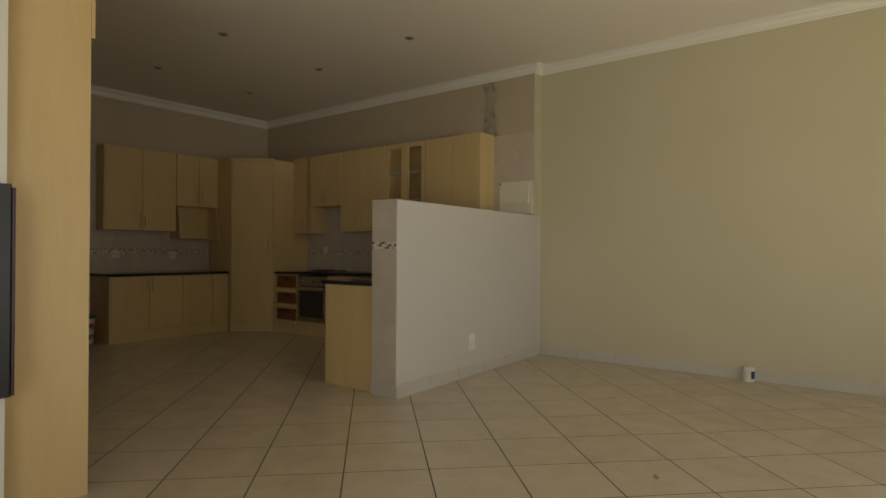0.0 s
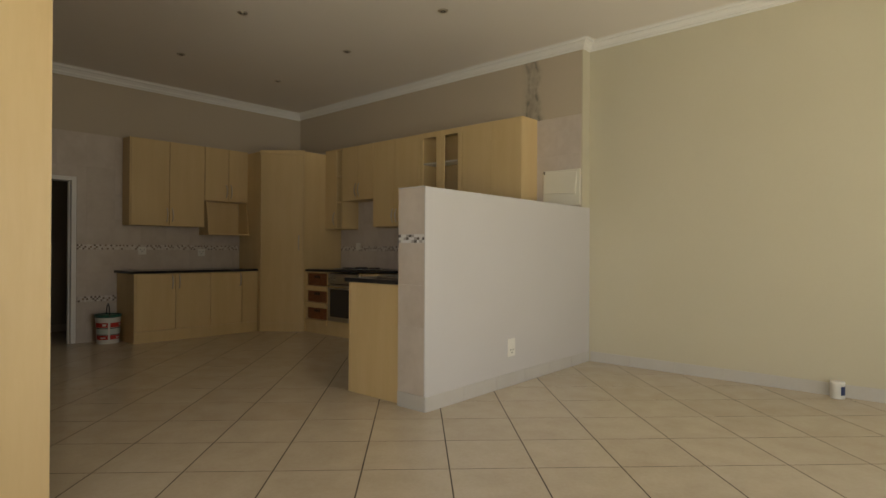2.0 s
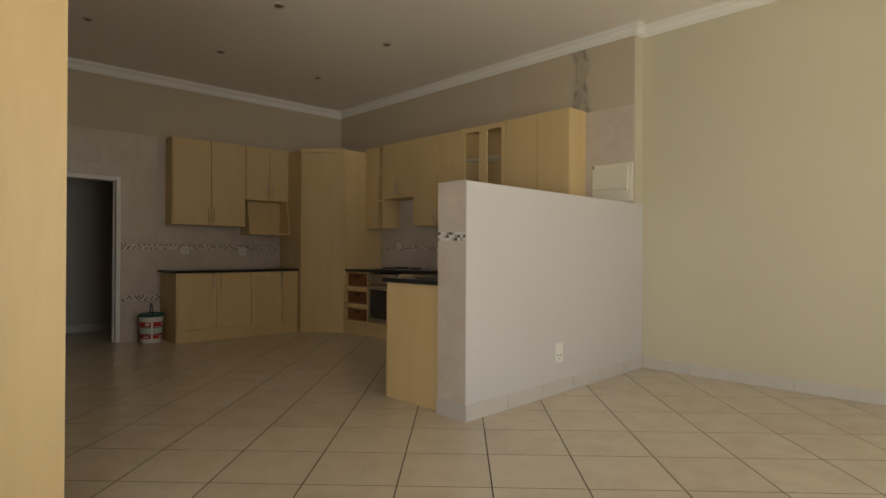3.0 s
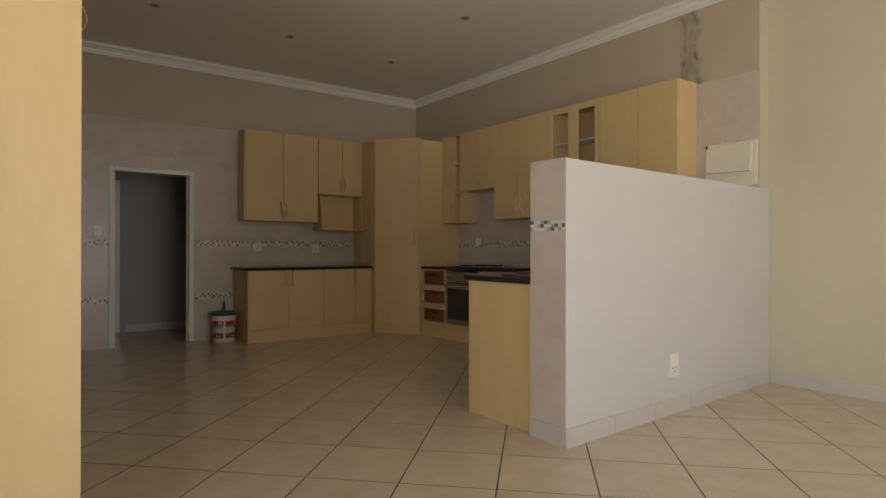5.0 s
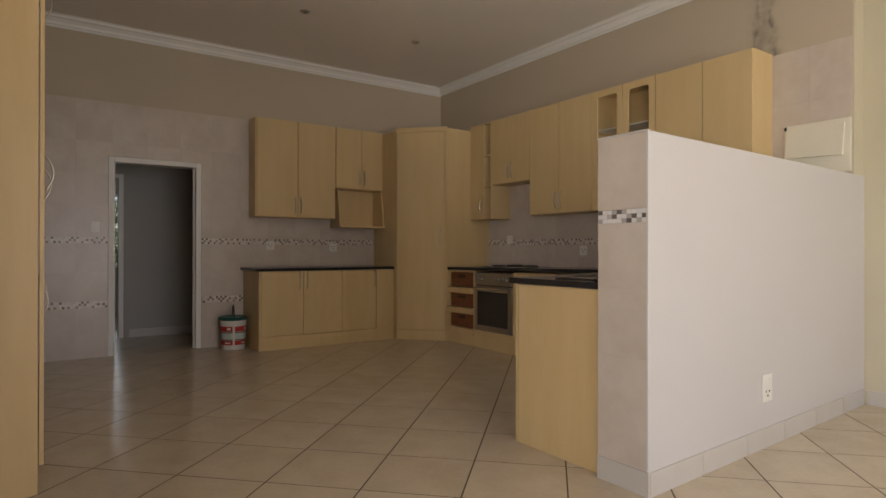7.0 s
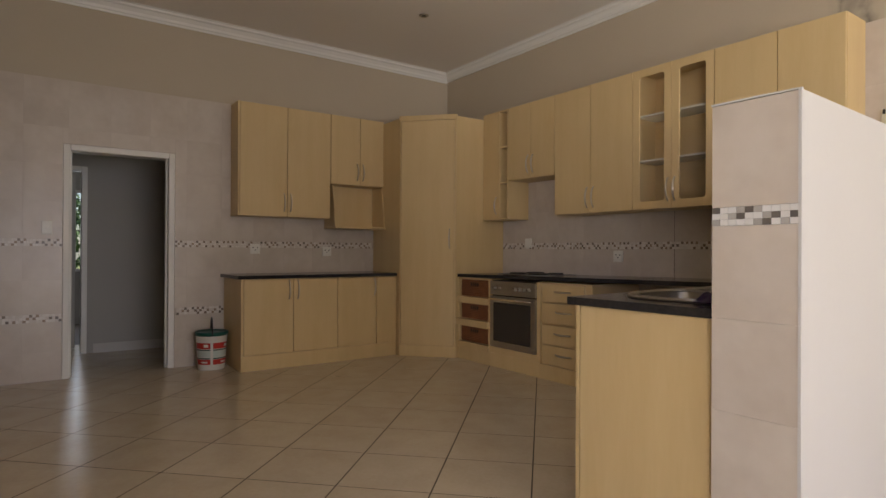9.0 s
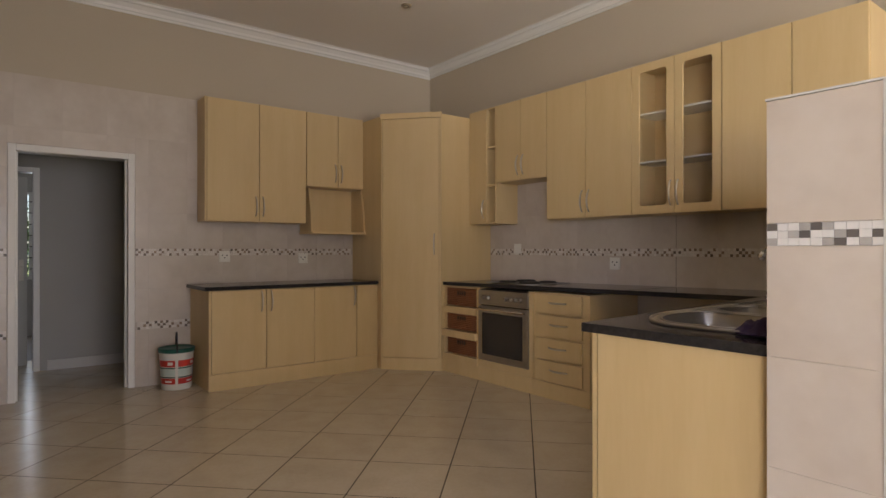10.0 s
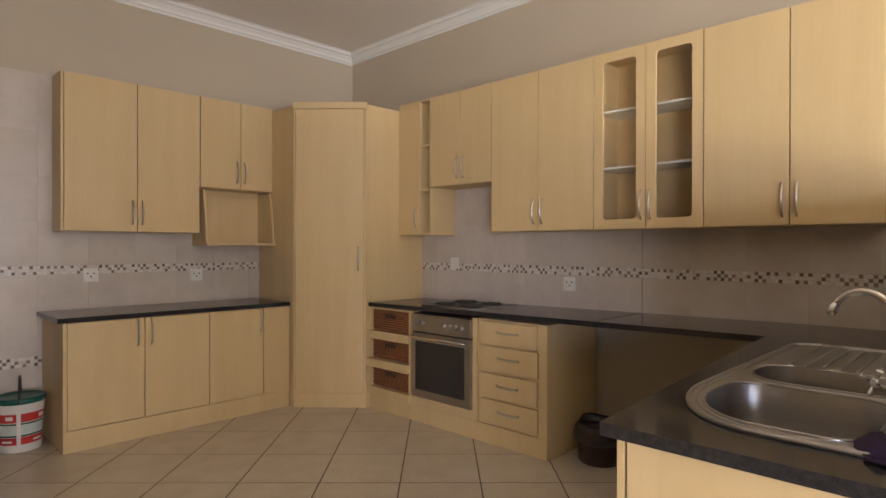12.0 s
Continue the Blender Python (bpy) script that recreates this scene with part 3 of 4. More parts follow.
def slab(outline, th=0.033):
    """A worktop over an outline of rectangles."""
    bm = bmesh.new()
    for x0, x1, y0, y1 in outline:
        vs = [bm.verts.new((x, y, top_z(y) + dz)) for dz in (-th, 0) for x, y in ((x0, y0), (x1, y0), (x1, y1), (x0, y1))]
        for q in ((3, 2, 1, 0), (4, 5, 6, 7), (0, 1, 5, 4), (1, 2, 6, 5), (2, 3, 7, 6), (3, 0, 4, 7)):
            bm.faces.new([vs[i] for i in q])
    bmesh.ops.remove_doubles(bm, verts=bm.verts, dist=0.0005)
    twin = {}
    for f in bm.faces:
        twin.setdefault(tuple(round(c, 3) for c in f.calc_center_median()), []).append(f)
    bmesh.ops.delete(bm, geom=[f for fs in twin.values() if len(fs) > 1 for f in fs], context="FACES")
    return bm


SX0, SX1, SY0, SY1 = 3.895, 5.395, 3.545, 4.108        # the sink's outer sides
ye, yw = 4.14, 3.47
SKEW = 0.075                                       # the front edge runs a little askew


def rounded_outline(x0, x1, y0, y1, wide, r, n=12):
    """A rounded outline, counter-clockwise, its north-west corner with radii wide along x and y, the others with r."""
    pts = []
    for cx, cy, a0, (rx, ry) in ((x1 - r, y1 - r, 0, (r, r)), (x0 + wide[0], y1 - wide[1], 90, wide),
                                 (x0 + r, y0 + r, 180, (r, r)), (x1 - r, y0 + r, 270, (r, r))):
        pts += [(cx + rx * math.cos(radians(a0 + 90 * k / (n - 1))), cy + ry * math.sin(radians(a0 + 90 * k / (n - 1)))) for k in range(n)]
    return pts


def sheet(loops, z):
    """A flat sheet at height z inside the first outline, open inside the others."""
    bm = bmesh.new()
    rims = []
    for pts in loops:
        vs = [bm.verts.new((x, y, z)) for x, y in pts]
        rims += [bm.edges.new((a, b)) for a, b in zip(vs, vs[1:] + vs[:1])]
    bmesh.ops.triangle_fill(bm, use_beauty=True, use_dissolve=False, edges=rims)
    return bm


worktop = thing("worktop", "polished dark speckled granite worktop, L-shaped", "worktop")
turn_y = ye + SKEW * (5.57 - 3.735)
bm = sheet([[(3.735, yw), (5.57, yw), (5.57, turn_y), (3.735, ye)], rounded_outline(SX0 + 0.012, SX1 - 0.012, SY0 + 0.012, SY1 - 0.012, (0.41, 0.25), 0.09)], PEN)
body = bmesh.ops.extrude_face_region(bm, geom=bm.faces[:])
bmesh.ops.translate(bm, vec=(0, 0, -0.033), verts=[v for v in body["geom"] if isinstance(v, bmesh.types.BMVert)])
part("slab", bm, GRANITE, worktop)
part("slab", slab([(5.57, WX - 0.014, yw, turn_y), (5.57, WX - 0.014, turn_y, 7.376)]), GRANITE, worktop)
part("joint", boxes((5.575, WX - 0.014, 5.2205, 5.2235, top_z(5.222) - 0.01, top_z(5.222) + 0.0006)), EDGE, worktop, "dark open joint in the granite")

# peninsula end panel and cabinet behind it
pen = thing("sink_cabinet", "light maple base cabinet under the sink with a plain end panel", "kitchen cabinet")
part("end_panel", boxes((3.752, 3.772, 3.468, 4.078, 0.0, PEN - 0.036), bevel=0.0015), WOOD, pen)
part("body", boxes((3.78, 5.55, 3.51, 4.08, 0.1, 0.7)), WOOD, pen)
part("front_stile", boxes((3.756, 3.776, 4.086, 4.106, 0.0, PEN - 0.036), bevel=0.0015), WOOD, pen)
# dark strip set into the gap to draw its shade
part("gap_shade_strip", boxes((3.766, 3.774, 4.0785, 4.0855, 0.0, PEN - 0.04)), EDGE, pen)
part("plinth", boxes((3.78, 5.55, 3.55, 4.03, 0.0, 0.098)), WOOD, pen)
for i in range(4):
    x0 = 3.785 + i * 0.44
    part("door", boxes((x0 + 0.002, x0 + 0.438, 4.0805, 4.098, 0.12, PEN - 0.045), bevel=0.0015), WOOD, pen)


def bowl(mouth, cx, cy, ztop, depth):
    """A pressed bowl hanging from its mouth's outline."""
    bm = bmesh.new()
    rings = [[bm.verts.new((cx + (x - cx) * k, cy + (y - cy) * k, ztop - d * depth)) for x, y in mouth]
             for k, d in ((1, 0), (0.985, 0.06), (0.955, 0.5), (0.93, 0.8), (0.88, 0.93), (0.78, 0.99), (0.6, 1.0))]
    m = len(mouth)
    for a, b in zip(rings, rings[1:]):
        for i in range(m):
            bm.faces.new((a[i], a[(i + 1) % m], b[(i + 1) % m], b[i])).smooth = True
    bm.faces.new(rings[-1])
    return bm


def dense_loop(pts, z, steps=3):
    ring = pts + pts[:1]
    out = [(ax + (bx - ax) * k / steps, ay + (by - ay) * k / steps, z) for (ax, ay), (bx, by) in zip(ring, ring[1:]) for k in range(steps)]
    return out + out[:1]


sink = thing("sink", "stainless steel double-bowl sink with drainer", "sink")
zs = top_z(3.85) + 0.006
edge = rounded_outline(SX0, SX1, SY0, SY1, (0.42, 0.27), 0.1)
MOUTHS = [rounded_outline(SX0 + 0.055, SX0 + 0.53, SY0 + 0.085, SY1 - 0.055, (0.3, 0.2), 0.1),
          rounded_outline(SX0 + 0.575, SX0 + 0.895, SY0 + 0.085, SY1 - 0.055, (0.17, 0.14), 0.09)]
part("deck", sheet([edge] + MOUTHS, zs), STEEL, sink)
part("rolled_edge", tube(dense_loop(edge, zs - 0.001), 0.007, 8), STEEL, sink)
part("raised_bead", tube(dense_loop(rounded_outline(SX0 + 0.022, SX1 - 0.022, SY0 + 0.022, SY1 - 0.022, (0.4, 0.25), 0.08), zs), 0.003, 6), STEEL, sink)
for mouth in MOUTHS:
    cx, cy = sum(p[0] for p in mouth) / len(mouth), sum(p[1] for p in mouth) / len(mouth)
    b = part("bowl", bowl(mouth, cx, cy, zs, 0.165), STEEL, sink, "deep brushed steel bowl")
    part("drain", lathe([(0.04, 0), (0.04, 0.003), (0.03, 0.004), (0.012, 0.002)], 20, None, (cx, cy, zs - 0.1635)), CHROME, b)
    part("bead", tube(dense_loop(mouth, zs + 0.001), 0.0045, 6), STEEL, b)
for i in range(8):
    y = SY0 + 0.09 + i * 0.052
    part("drainer_ridge", tube([(SX0 + 0.93, y, zs), (SX0 + 0.96, y, zs + 0.002), (SX1 - 0.1, y, zs + 0.002), (SX1 - 0.07, y, zs)], 0.005, 8), STEEL, sink)

tap = thing("mixer_tap", "chrome swan-neck kitchen mixer tap with cross handles", "tap", (4.385, 3.615, zs - 0.001), turn=-14)
part("base", lathe([(0.03, 0), (0.03, 0.008), (0.02, 0.014), (0.018, 0.05), (0.024, 0.06), (0.026, 0.085), (0.024, 0.105), (0.015, 0.118)], 24), CHROME, tap)
neck = []
for i in range(19):
    a = i / 18
    if a < 0.3:
        neck.append((0, 0.02 * (a / 0.3) ** 2, 0.11 + 0.112 * a / 0.3))
    else:
        th = (a - 0.3) / 0.7 * radians(150)
        neck.append((0, 0.1 - 0.08 * math.cos(th), 0.222 + 0.08 * math.sin(th)))
part("spout", tube(neck, 0.0095, 14), CHROME, tap)
nz = neck[-1]
part("nozzle", tube([nz, (0, nz[1] + 0.008, nz[2] - 0.016), (0, nz[1] + 0.015, nz[2] - 0.03)], [0.011, 0.0135, 0.0125], 14), CHROME, tap)
part("crossbar", tube([(-0.122, 0, 0.08), (-0.07, 0, 0.08), (-0.069, 0, 0.08), (0.069, 0, 0.08), (0.07, 0, 0.08), (0.122, 0, 0.08)],
                      [0.012, 0.012, 0.016, 0.016, 0.012, 0.012], 14), CHROME, tap)
for sx in (-1, 1):
    w = part("tap_head", tube([(sx * 0.122, 0, 0.08), (sx * 0.134, 0.004, 0.082), (sx * 0.152, 0.01, 0.086), (sx * 0.16, 0.012, 0.087)], [0.017, 0.019, 0.015, 0.009], 16), CHROME, tap)
    for k in range(4):
        a = radians(k * 90 + 20)
        y, z = 0.011 + 0.033 * math.cos(a), 0.086 + 0.033 * math.sin(a)
        part("spoke", tube([(sx * 0.152, 0.011, 0.086), (sx * 0.153, y * 0.9 + 0.001, 0.086 + 0.03 * math.sin(a)), (sx * 0.153, y, z)], [0.005, 0.006, 0.009], 8), CHROME, w)


def crumpled(name, x, y, z, sx, sy, h, mat, label, seed):
    """A cloth dropped in a heap."""
    bm = bmesh.new()
    n = 26
    grid = []
    for i in range(n):
        row = []
        for j in range(n):
            u0, v0 = i / (n - 1) * 2 - 1, j / (n - 1) * 2 - 1
            r = math.hypot(u0, v0)
            edge_r = 1 + 0.22 * noise.noise(Vector((u0 * 1.4 + seed, v0 * 1.4, 0)))
            hh = max(0.0, 1 - (r / edge_r) ** 2)
            fold = noise.noise(Vector((u0 * 2.6, v0 * 2.6, seed))) * 0.55 + noise.noise(Vector((u0 * 6, v0 * 6, seed + 3))) * 0.3
            k = edge_r / max(1, r * 1.05)
            row.append(bm.verts.new((x + u0 * sx * k, y + v0 * sy * k, z + max(0.003, hh * h * (0.75 + fold)))))
        grid.append(row)
    for i in range(n - 1):
        for j in range(n - 1):
            bm.faces.new((grid[i][j], grid[i + 1][j], grid[i + 1][j + 1], grid[i][j + 1])).smooth = True
    ob = solid(name, bm, mat, label, "cloth")
    md = ob.modifiers.new("thick", "SOLIDIFY")
    md.thickness = 0.003
    return ob


crumpled("dish_cloth", 3.945, 3.565, zs, 0.10, 0.10, 0.05, CLOTH, "crumpled dark purple cloth lying beside the sink", 2.3)
crumpled("dish_rag", 4.1, 3.545, zs + 0.004, 0.06, 0.05, 0.1, CLOTH_RED, "crumpled maroon rag lying beside the sink", 7.1)

# hob
hob = thing("hob", "black four-plate electric hob set in the worktop", "hob", (5.9, 6.52, top_z(6.52) + 0.002))
part("glass_top", boxes((-0.25, 0.25, -0.29, 0.29, 0, 0.006), bevel=0.002), BLACK, hob)
part("steel_rim", tube([(-0.25, -0.29, 0.003), (0.25, -0.29, 0.003), (0.25, 0.29, 0.003), (-0.25, 0.29, 0.003), (-0.25, -0.29, 0.003)], 0.004, 6), STEEL, hob)
for x, y, r in ((-0.12, -0.14, 0.09), (-0.12, 0.14, 0.075), (0.12, -0.14, 0.075), (0.12, 0.14, 0.09)):
    part("plate", lathe([(r + 0.008, 0.006), (r + 0.008, 0.010), (r, 0.012), (r, 0.02), (r - 0.012, 0.021), (0.02, 0.018)], 28, None, (x, y, 0)), HOB, hob)

# dark plastic bin in the open space under the worktop
bin_ = thing("waste_bin", "dark maroon plastic bin with a crumpled liner, under the worktop", "bin", (5.83, 5.32, 0))


def lumpy(profile, wob, seed, n=30):
    bm = lathe(profile, n)
    for v in bm.verts:
        k = noise.noise(Vector((v.co.x * 9 + seed, v.co.y * 9, v.co.z * 7))) * wob
        v.co.x *= 1 + k
        v.co.y *= 1 + k
        if v.co.z > 0.2:
            v.co.z += k * 0.12
    return bm


part("tub", lumpy([(0.118, 0), (0.128, 0.012), (0.132, 0.08), (0.138, 0.16), (0.142, 0.225), (0.13, 0.228), (0.12, 0.16), (0.11, 0.03)], 0.08, 1.0), BIN_PLASTIC, bin_)
part("liner", lumpy([(0.146, 0.13), (0.15, 0.18), (0.151, 0.235), (0.142, 0.262), (0.128, 0.24), (0.115, 0.15)], 0.22, 4.0), BLACK, bin_, "black crumpled liner bag")

# ---- units along the back wall ----
FY = 7.9
lb = thing("base_cabinet", "light maple base cabinet with three doors and a plain plinth", "kitchen cabinet", (3.437, FY, 0))
part("body", boxes((0.0, 5.128 - 3.437, 0.02, WY - FY - 0.012, 0.0, 0.868), bevel=0.001), WOOD, lb)
part("plinth", boxes((0, 4.42 - 3.437, 0.0, 0.0195, 0, 0.143)), WOOD, lb)
part("plinth", boxes((4.423 - 3.437, 5.12 - 3.437, 0.002, 0.0195, 0, 0.143)), WOOD, lb)
part("side_stile", boxes((0, 0.02, 0.0, 0.0195, 0.146, 0.866)), WOOD, lb)
leaf_door(lb, 0.022, 3.945 - 3.437, 0.146, 0.866, handle=(3.945 - 3.437 - 0.045, 0.76))
leaf_door(lb, 3.945 - 3.437, 4.419 - 3.437, 0.146, 0.866, handle=(3.945 - 3.437 + 0.045, 0.76))
leaf_door(lb, 4.419 - 3.437, 4.876 - 3.437, 0.146, 0.866, handle=(4.876 - 3.437 - 0.03, 0.76))
part("filler", boxes((4.88 - 3.437, 5.12 - 3.437, 0.0, 0.0195, 0.146, 0.866)), WOOD, lb)
solid("worktop", boxes((3.40, 5.115, FY - 0.025, WY - 0.012, 0.87, 0.903), bevel=0.003), GRANITE, "polished dark speckled granite worktop, straight", "worktop")

UY = 8.24
ul = thing("wall_cabinet", "light maple wall cabinet with two plain doors on the tiled wall", "kitchen cabinet", (3.497, UY, 0))
part("body", boxes((0, 4.486 - 3.497, 0.02, WY - UY - 0.012, 1.49, 2.628), bevel=0.001), WOOD, ul)
leaf_door(ul, 0.018, 4.004 - 3.497, 1.49, 2.628, handle=(4.004 - 3.497 - 0.035, 1.64))
leaf_door(ul, 4.004 - 3.497, 4.486 - 3.497, 1.49, 2.628, handle=(4.004 - 3.497 + 0.035, 1.64))
part("side_stile", boxes((0, 0.016, 0.0, 0.0195, 1.49, 2.628)), WOOD, ul)
us = thing("wall_cabinet", "short light maple wall cabinet above an open shelf", "kitchen cabinet", (4.49, UY, 0))
SW = 5.147 - 4.49
part("body", boxes((0, SW, 0.02, WY - UY - 0.012, 1.872, 2.628), bevel=0.001), WOOD, us)
leaf_door(us, 0, 0.355, 1.872, 2.628, handle=(0.32, 2.02))
leaf_door(us, 0.355, SW, 1.872, 2.628, handle=(0.39, 2.02))
ms = thing("microwave_shelf", "open light maple microwave shelf with curved sides", "shelf", (4.52, UY, 0))
MW = 5.145 - 4.52
part("back_panel", boxes((0.018, MW - 0.018, WY - UY - 0.022, WY - UY - 0.012, 1.41, 1.87)), WOOD, ms)
part("bottom_board", boxes((-0.0, MW, -0.07, WY - UY - 0.012, 1.388, 1.408), bevel=0.002), WOOD, ms)


def curved_side(x0, x1):
    pts = [(WY - UY - 0.024, 1.41), (-0.05, 1.41), (-0.045, 1.44)]
    for i in range(9):
        s = i / 8
        pts.append((-0.04 + 0.13 * (1 - math.cos(s * math.pi / 2)) * 0.5, 1.45 + 0.41 * s))
    pts.append((WY - UY - 0.024, 1.868))
    bm = bmesh.new()
    a = [bm.verts.new((x0, y, z)) for y, z in pts]
    b = [bm.verts.new((x1, y, z)) for y, z in pts]
    bm.faces.new(a)
    bm.faces.new(b[::-1])
    for i in range(len(pts)):
        j = (i + 1) % len(pts)
        bm.faces.new((a[i], b[i], b[j], a[j]))
    return bm


part("side_panel", curved_side(0, 0.018), WOOD, ms)
part("side_panel", curved_side(MW - 0.018, MW), WOOD, ms)

# ---- tall cupboards along the west wall ----
tall = thing("fridge_housing", "tall light maple fridge housing, empty niche, cupboard above", "kitchen cabinet")
part("side_panel", boxes((KWEST + 0.002, 1.368, 3.107, 3.125, 0.0, 2.9)), WOOD, tall)
part("upper_box", boxes((KWEST + 0.002, 1.368, 3.127, 4.758, 2.29, 2.9)), WOOD, tall)
for y0, y1, hy in ((3.109, 3.93, 3.88), (3.93, 4.758, 4.69)):
    d = part("door", boxes((1.371, 1.389, y0 + 0.002, y1 - 0.002, 2.275, 2.9), bevel=0.0015), WOOD, tall)
    hd = part("handle", tube([(1.388 + 0.035 * math.sin(math.pi * k / 10) ** 0.7, hy, 2.36 + 0.016 * k) for k in range(11)], 0.005, 8), SATIN, d)
lard = thing("tall_cupboard", "tall light maple larder cupboard with long doors", "kitchen cabinet")
part("body", boxes((KWEST + 0.002, 1.470, 4.76, 5.86, 0.0, 2.9), bevel=0.001), WOOD, lard)
for y0, y1, hy in ((4.76, 5.31, 4.83), (5.31, 5.86, 5.38)):
    for z0, z1, hz in ((0.13, 2.28, 1.46), (2.285, 2.9, 2.44)):
        d = part("door", boxes((1.475, 1.493, y0 + 0.002, y1 - 0.002, z0, z1), bevel=0.0015), WOOD, lard)
        part("handle", tube([(1.492 + 0.035 * math.sin(math.pi * k / 10) ** 0.7, hy, hz - 0.08 + 0.016 * k) for k in range(11)], 0.005, 8), SATIN, d)
wb = thing("base_cabinet", "light maple base cabinet with a pale worktop", "kitchen cabinet")
part("body", boxes((KWEST + 0.002, 1.470, 5.862, 7.3, 0.0, 0.868)), WOOD, wb)
part("top", boxes((KWEST + 0.002, 1.505, 5.862, 7.32, 0.87, 0.9), bevel=0.002), WOOD, wb)
for i in range(3):
    y0 = 5.865 + i * 0.478
    d = part("door", boxes((1.475, 1.493, y0 + 0.002, y0 + 0.475, 0.14, 0.865), bevel=0.0015), WOOD, wb)
    hy = y0 + (0.43 if i % 2 == 0 else 0.05)
    part("handle", tube([(1.492 + 0.035 * math.sin(math.pi * k / 10) ** 0.7, hy, 0.68 + 0.016 * k) for k in range(11)], 0.005, 8), SATIN, d)

pn = thing("wall_panel", "dark narrow board with a mahogany edge on the white wall", "panel")
part("face", boxes((0.795, 0.992, 2.925, 2.988, 0.58, 1.495), bevel=0.004), DARK_FRAME, pn)
part("edge_strip", boxes((0.993, 1.006, 2.92, 2.988, 0.587, 1.48), bevel=0.002), PURPLE_WOOD, pn)

# ---- small things ----


def downlight(x, y):
    ob = thing("ceiling_downlight", "small recessed ceiling downlight, switched off", "ceiling light", (x, y, CEILING), group="ceiling downlights")
    part("trim_ring", lathe([(0.026, -0.002), (0.03, -0.009), (0.04, -0.011), (0.046, -0.006), (0.047, 0.0)], 28), SATIN, ob)
    part("lamp", lathe([(0.024, -0.0085), (0.02, -0.0095), (0.008, -0.0095)], 20), BLACK, ob)
    part("bulb", lathe([(0.011, -0.016), (0.013, -0.0125), (0.013, -0.0096)], 12), BULB, ob)
    return ob


first = downlight(3.46, 5.35)
for x, y in ((4.68, 3.895), (3.59, 6.97), (4.79, 5.455), (4.91, 7.06), (4.61, 2.4), (2.26, 6.95)):
    copy_thing(first, pose(x, y, CEILING))


def plate(name, label, m, w, h, holes, mat=PLASTIC):
    """A wall plate: its back at y = 0, looking towards -y."""
    ob = thing(name, label, "socket" if "socket" in name else "switch")
    ob.matrix_world = m
    part("plate", boxes((-w / 2, w / 2, -0.009, 0, -h / 2, h / 2), bevel=0.003), mat, ob)
    for kind, x, z in holes:
        if kind == "pin":
            part("pin_hole", lathe([(0.0062, 0), (0.0062, 0.002)], 10, None, (0, 0, 0)), BLACK, ob).matrix_basis = pose(x, -0.0085, z, 90)
        else:
            part("rocker", boxes((x - 0.008, x + 0.008, -0.013, -0.0085, z - 0.012, z + 0.012), bevel=0.002), mat, ob)
    return ob


SOCK = [("pin", -0.022, 0.012), ("pin", 0.0, -0.012), ("pin", -0.022 + 0.044, 0.012), ("rocker", 0.032, -0.026), ("rocker", -0.034, -0.026)]
for x, z in ((3.748, 1.158), (4.557, 1.135)):
    plate("wall_socket", "white plastic wall socket on beige tiles", pose(x, WY - 0.012, z), 0.105, 0.105, SOCK)
plate("wall_socket", "white plastic wall socket over the worktop", pose(WX - 0.012, 5.789, 1.105, 0, 0, -90), 0.105, 0.105, SOCK)
plate("light_switch", "white plastic isolator switch over the worktop", pose(WX - 0.012, 6.967, 1.235, 0, 0, -90), 0.1, 0.1, [("rocker", 0, 0)])
plate("light_switch", "white plastic light switch beside the doorway", pose(1.945, WY - 0.012, 1.333), 0.075, 0.115, [("rocker", 0, 0)])
plate("wall_socket", "white plastic wall socket low on the pale wall", pose(4.85, PY0 + (4.85 - PX) * 0.0417 - 0.001, 0.335, 0, 0, PTURN), 0.11, 0.155,
      [("rocker", -0.025, 0.045), ("rocker", 0.025, 0.045), ("pin", -0.02, -0.02), ("pin", 0.02, -0.02), ("pin", 0, -0.045)])

# distribution board, its cover hanging a little loose
db = thing("distribution_board", "cream plastic distribution board with a loose cover", "fuse box", (WX - 0.002, 3.545, 1.675), turn=RUN)
part("frame", boxes((-0.22, 0.235, -0.028, -0.009, 0.0, 0.385), bevel=0.006), CREAM_PLASTIC, db)
cv = part("cover", boxes((-0.205, 0.19, -0.02, 0.0, 0.0, 0.235), bevel=0.004), CREAM_PLASTIC, db)
cv.matrix_basis = pose(0.0, -0.034, 0.125, -5, 2, 0)
part("latch", boxes((-0.21, -0.195, -0.038, -0.028, 0.35, 0.38), bevel=0.002), BLACK, db)

# paint bucket
bk = thing("paint_bucket", "white plastic paint bucket with green lid and red label", "bucket", (3.265, 8.265, 0))
tub = part("tub", lathe([(0.118, 0), (0.122, 0.006), (0.142, 0.31), (0.146, 0.315), (0.146, 0.335), (0.142, 0.338)], 40), PLASTIC, bk)
part("lid", lathe([(0.149, 0.325), (0.151, 0.345), (0.151, 0.358), (0.142, 0.362), (0.135, 0.354), (0.05, 0.352)], 40), GREEN_LID, bk, "dark green plastic lid")


def band(z0, z1, a0, a1, mat, out=0.0012):
    bm = bmesh.new()
    n = 14
    rows = []
    for z in (z0, z1):
        r = 0.122 + (z - 0.006) * 0.02 / 0.304 + out
        rows.append([bm.verts.new((r * math.cos(radians(a0 + (a1 - a0) * i / n)), r * math.sin(radians(a0 + (a1 - a0) * i / n)), z)) for i in range(n + 1)])
    for i in range(n):
        bm.faces.new((rows[0][i], rows[0][i + 1], rows[1][i + 1], rows[1][i])).smooth = True
    return part("label", bm, mat, tub)


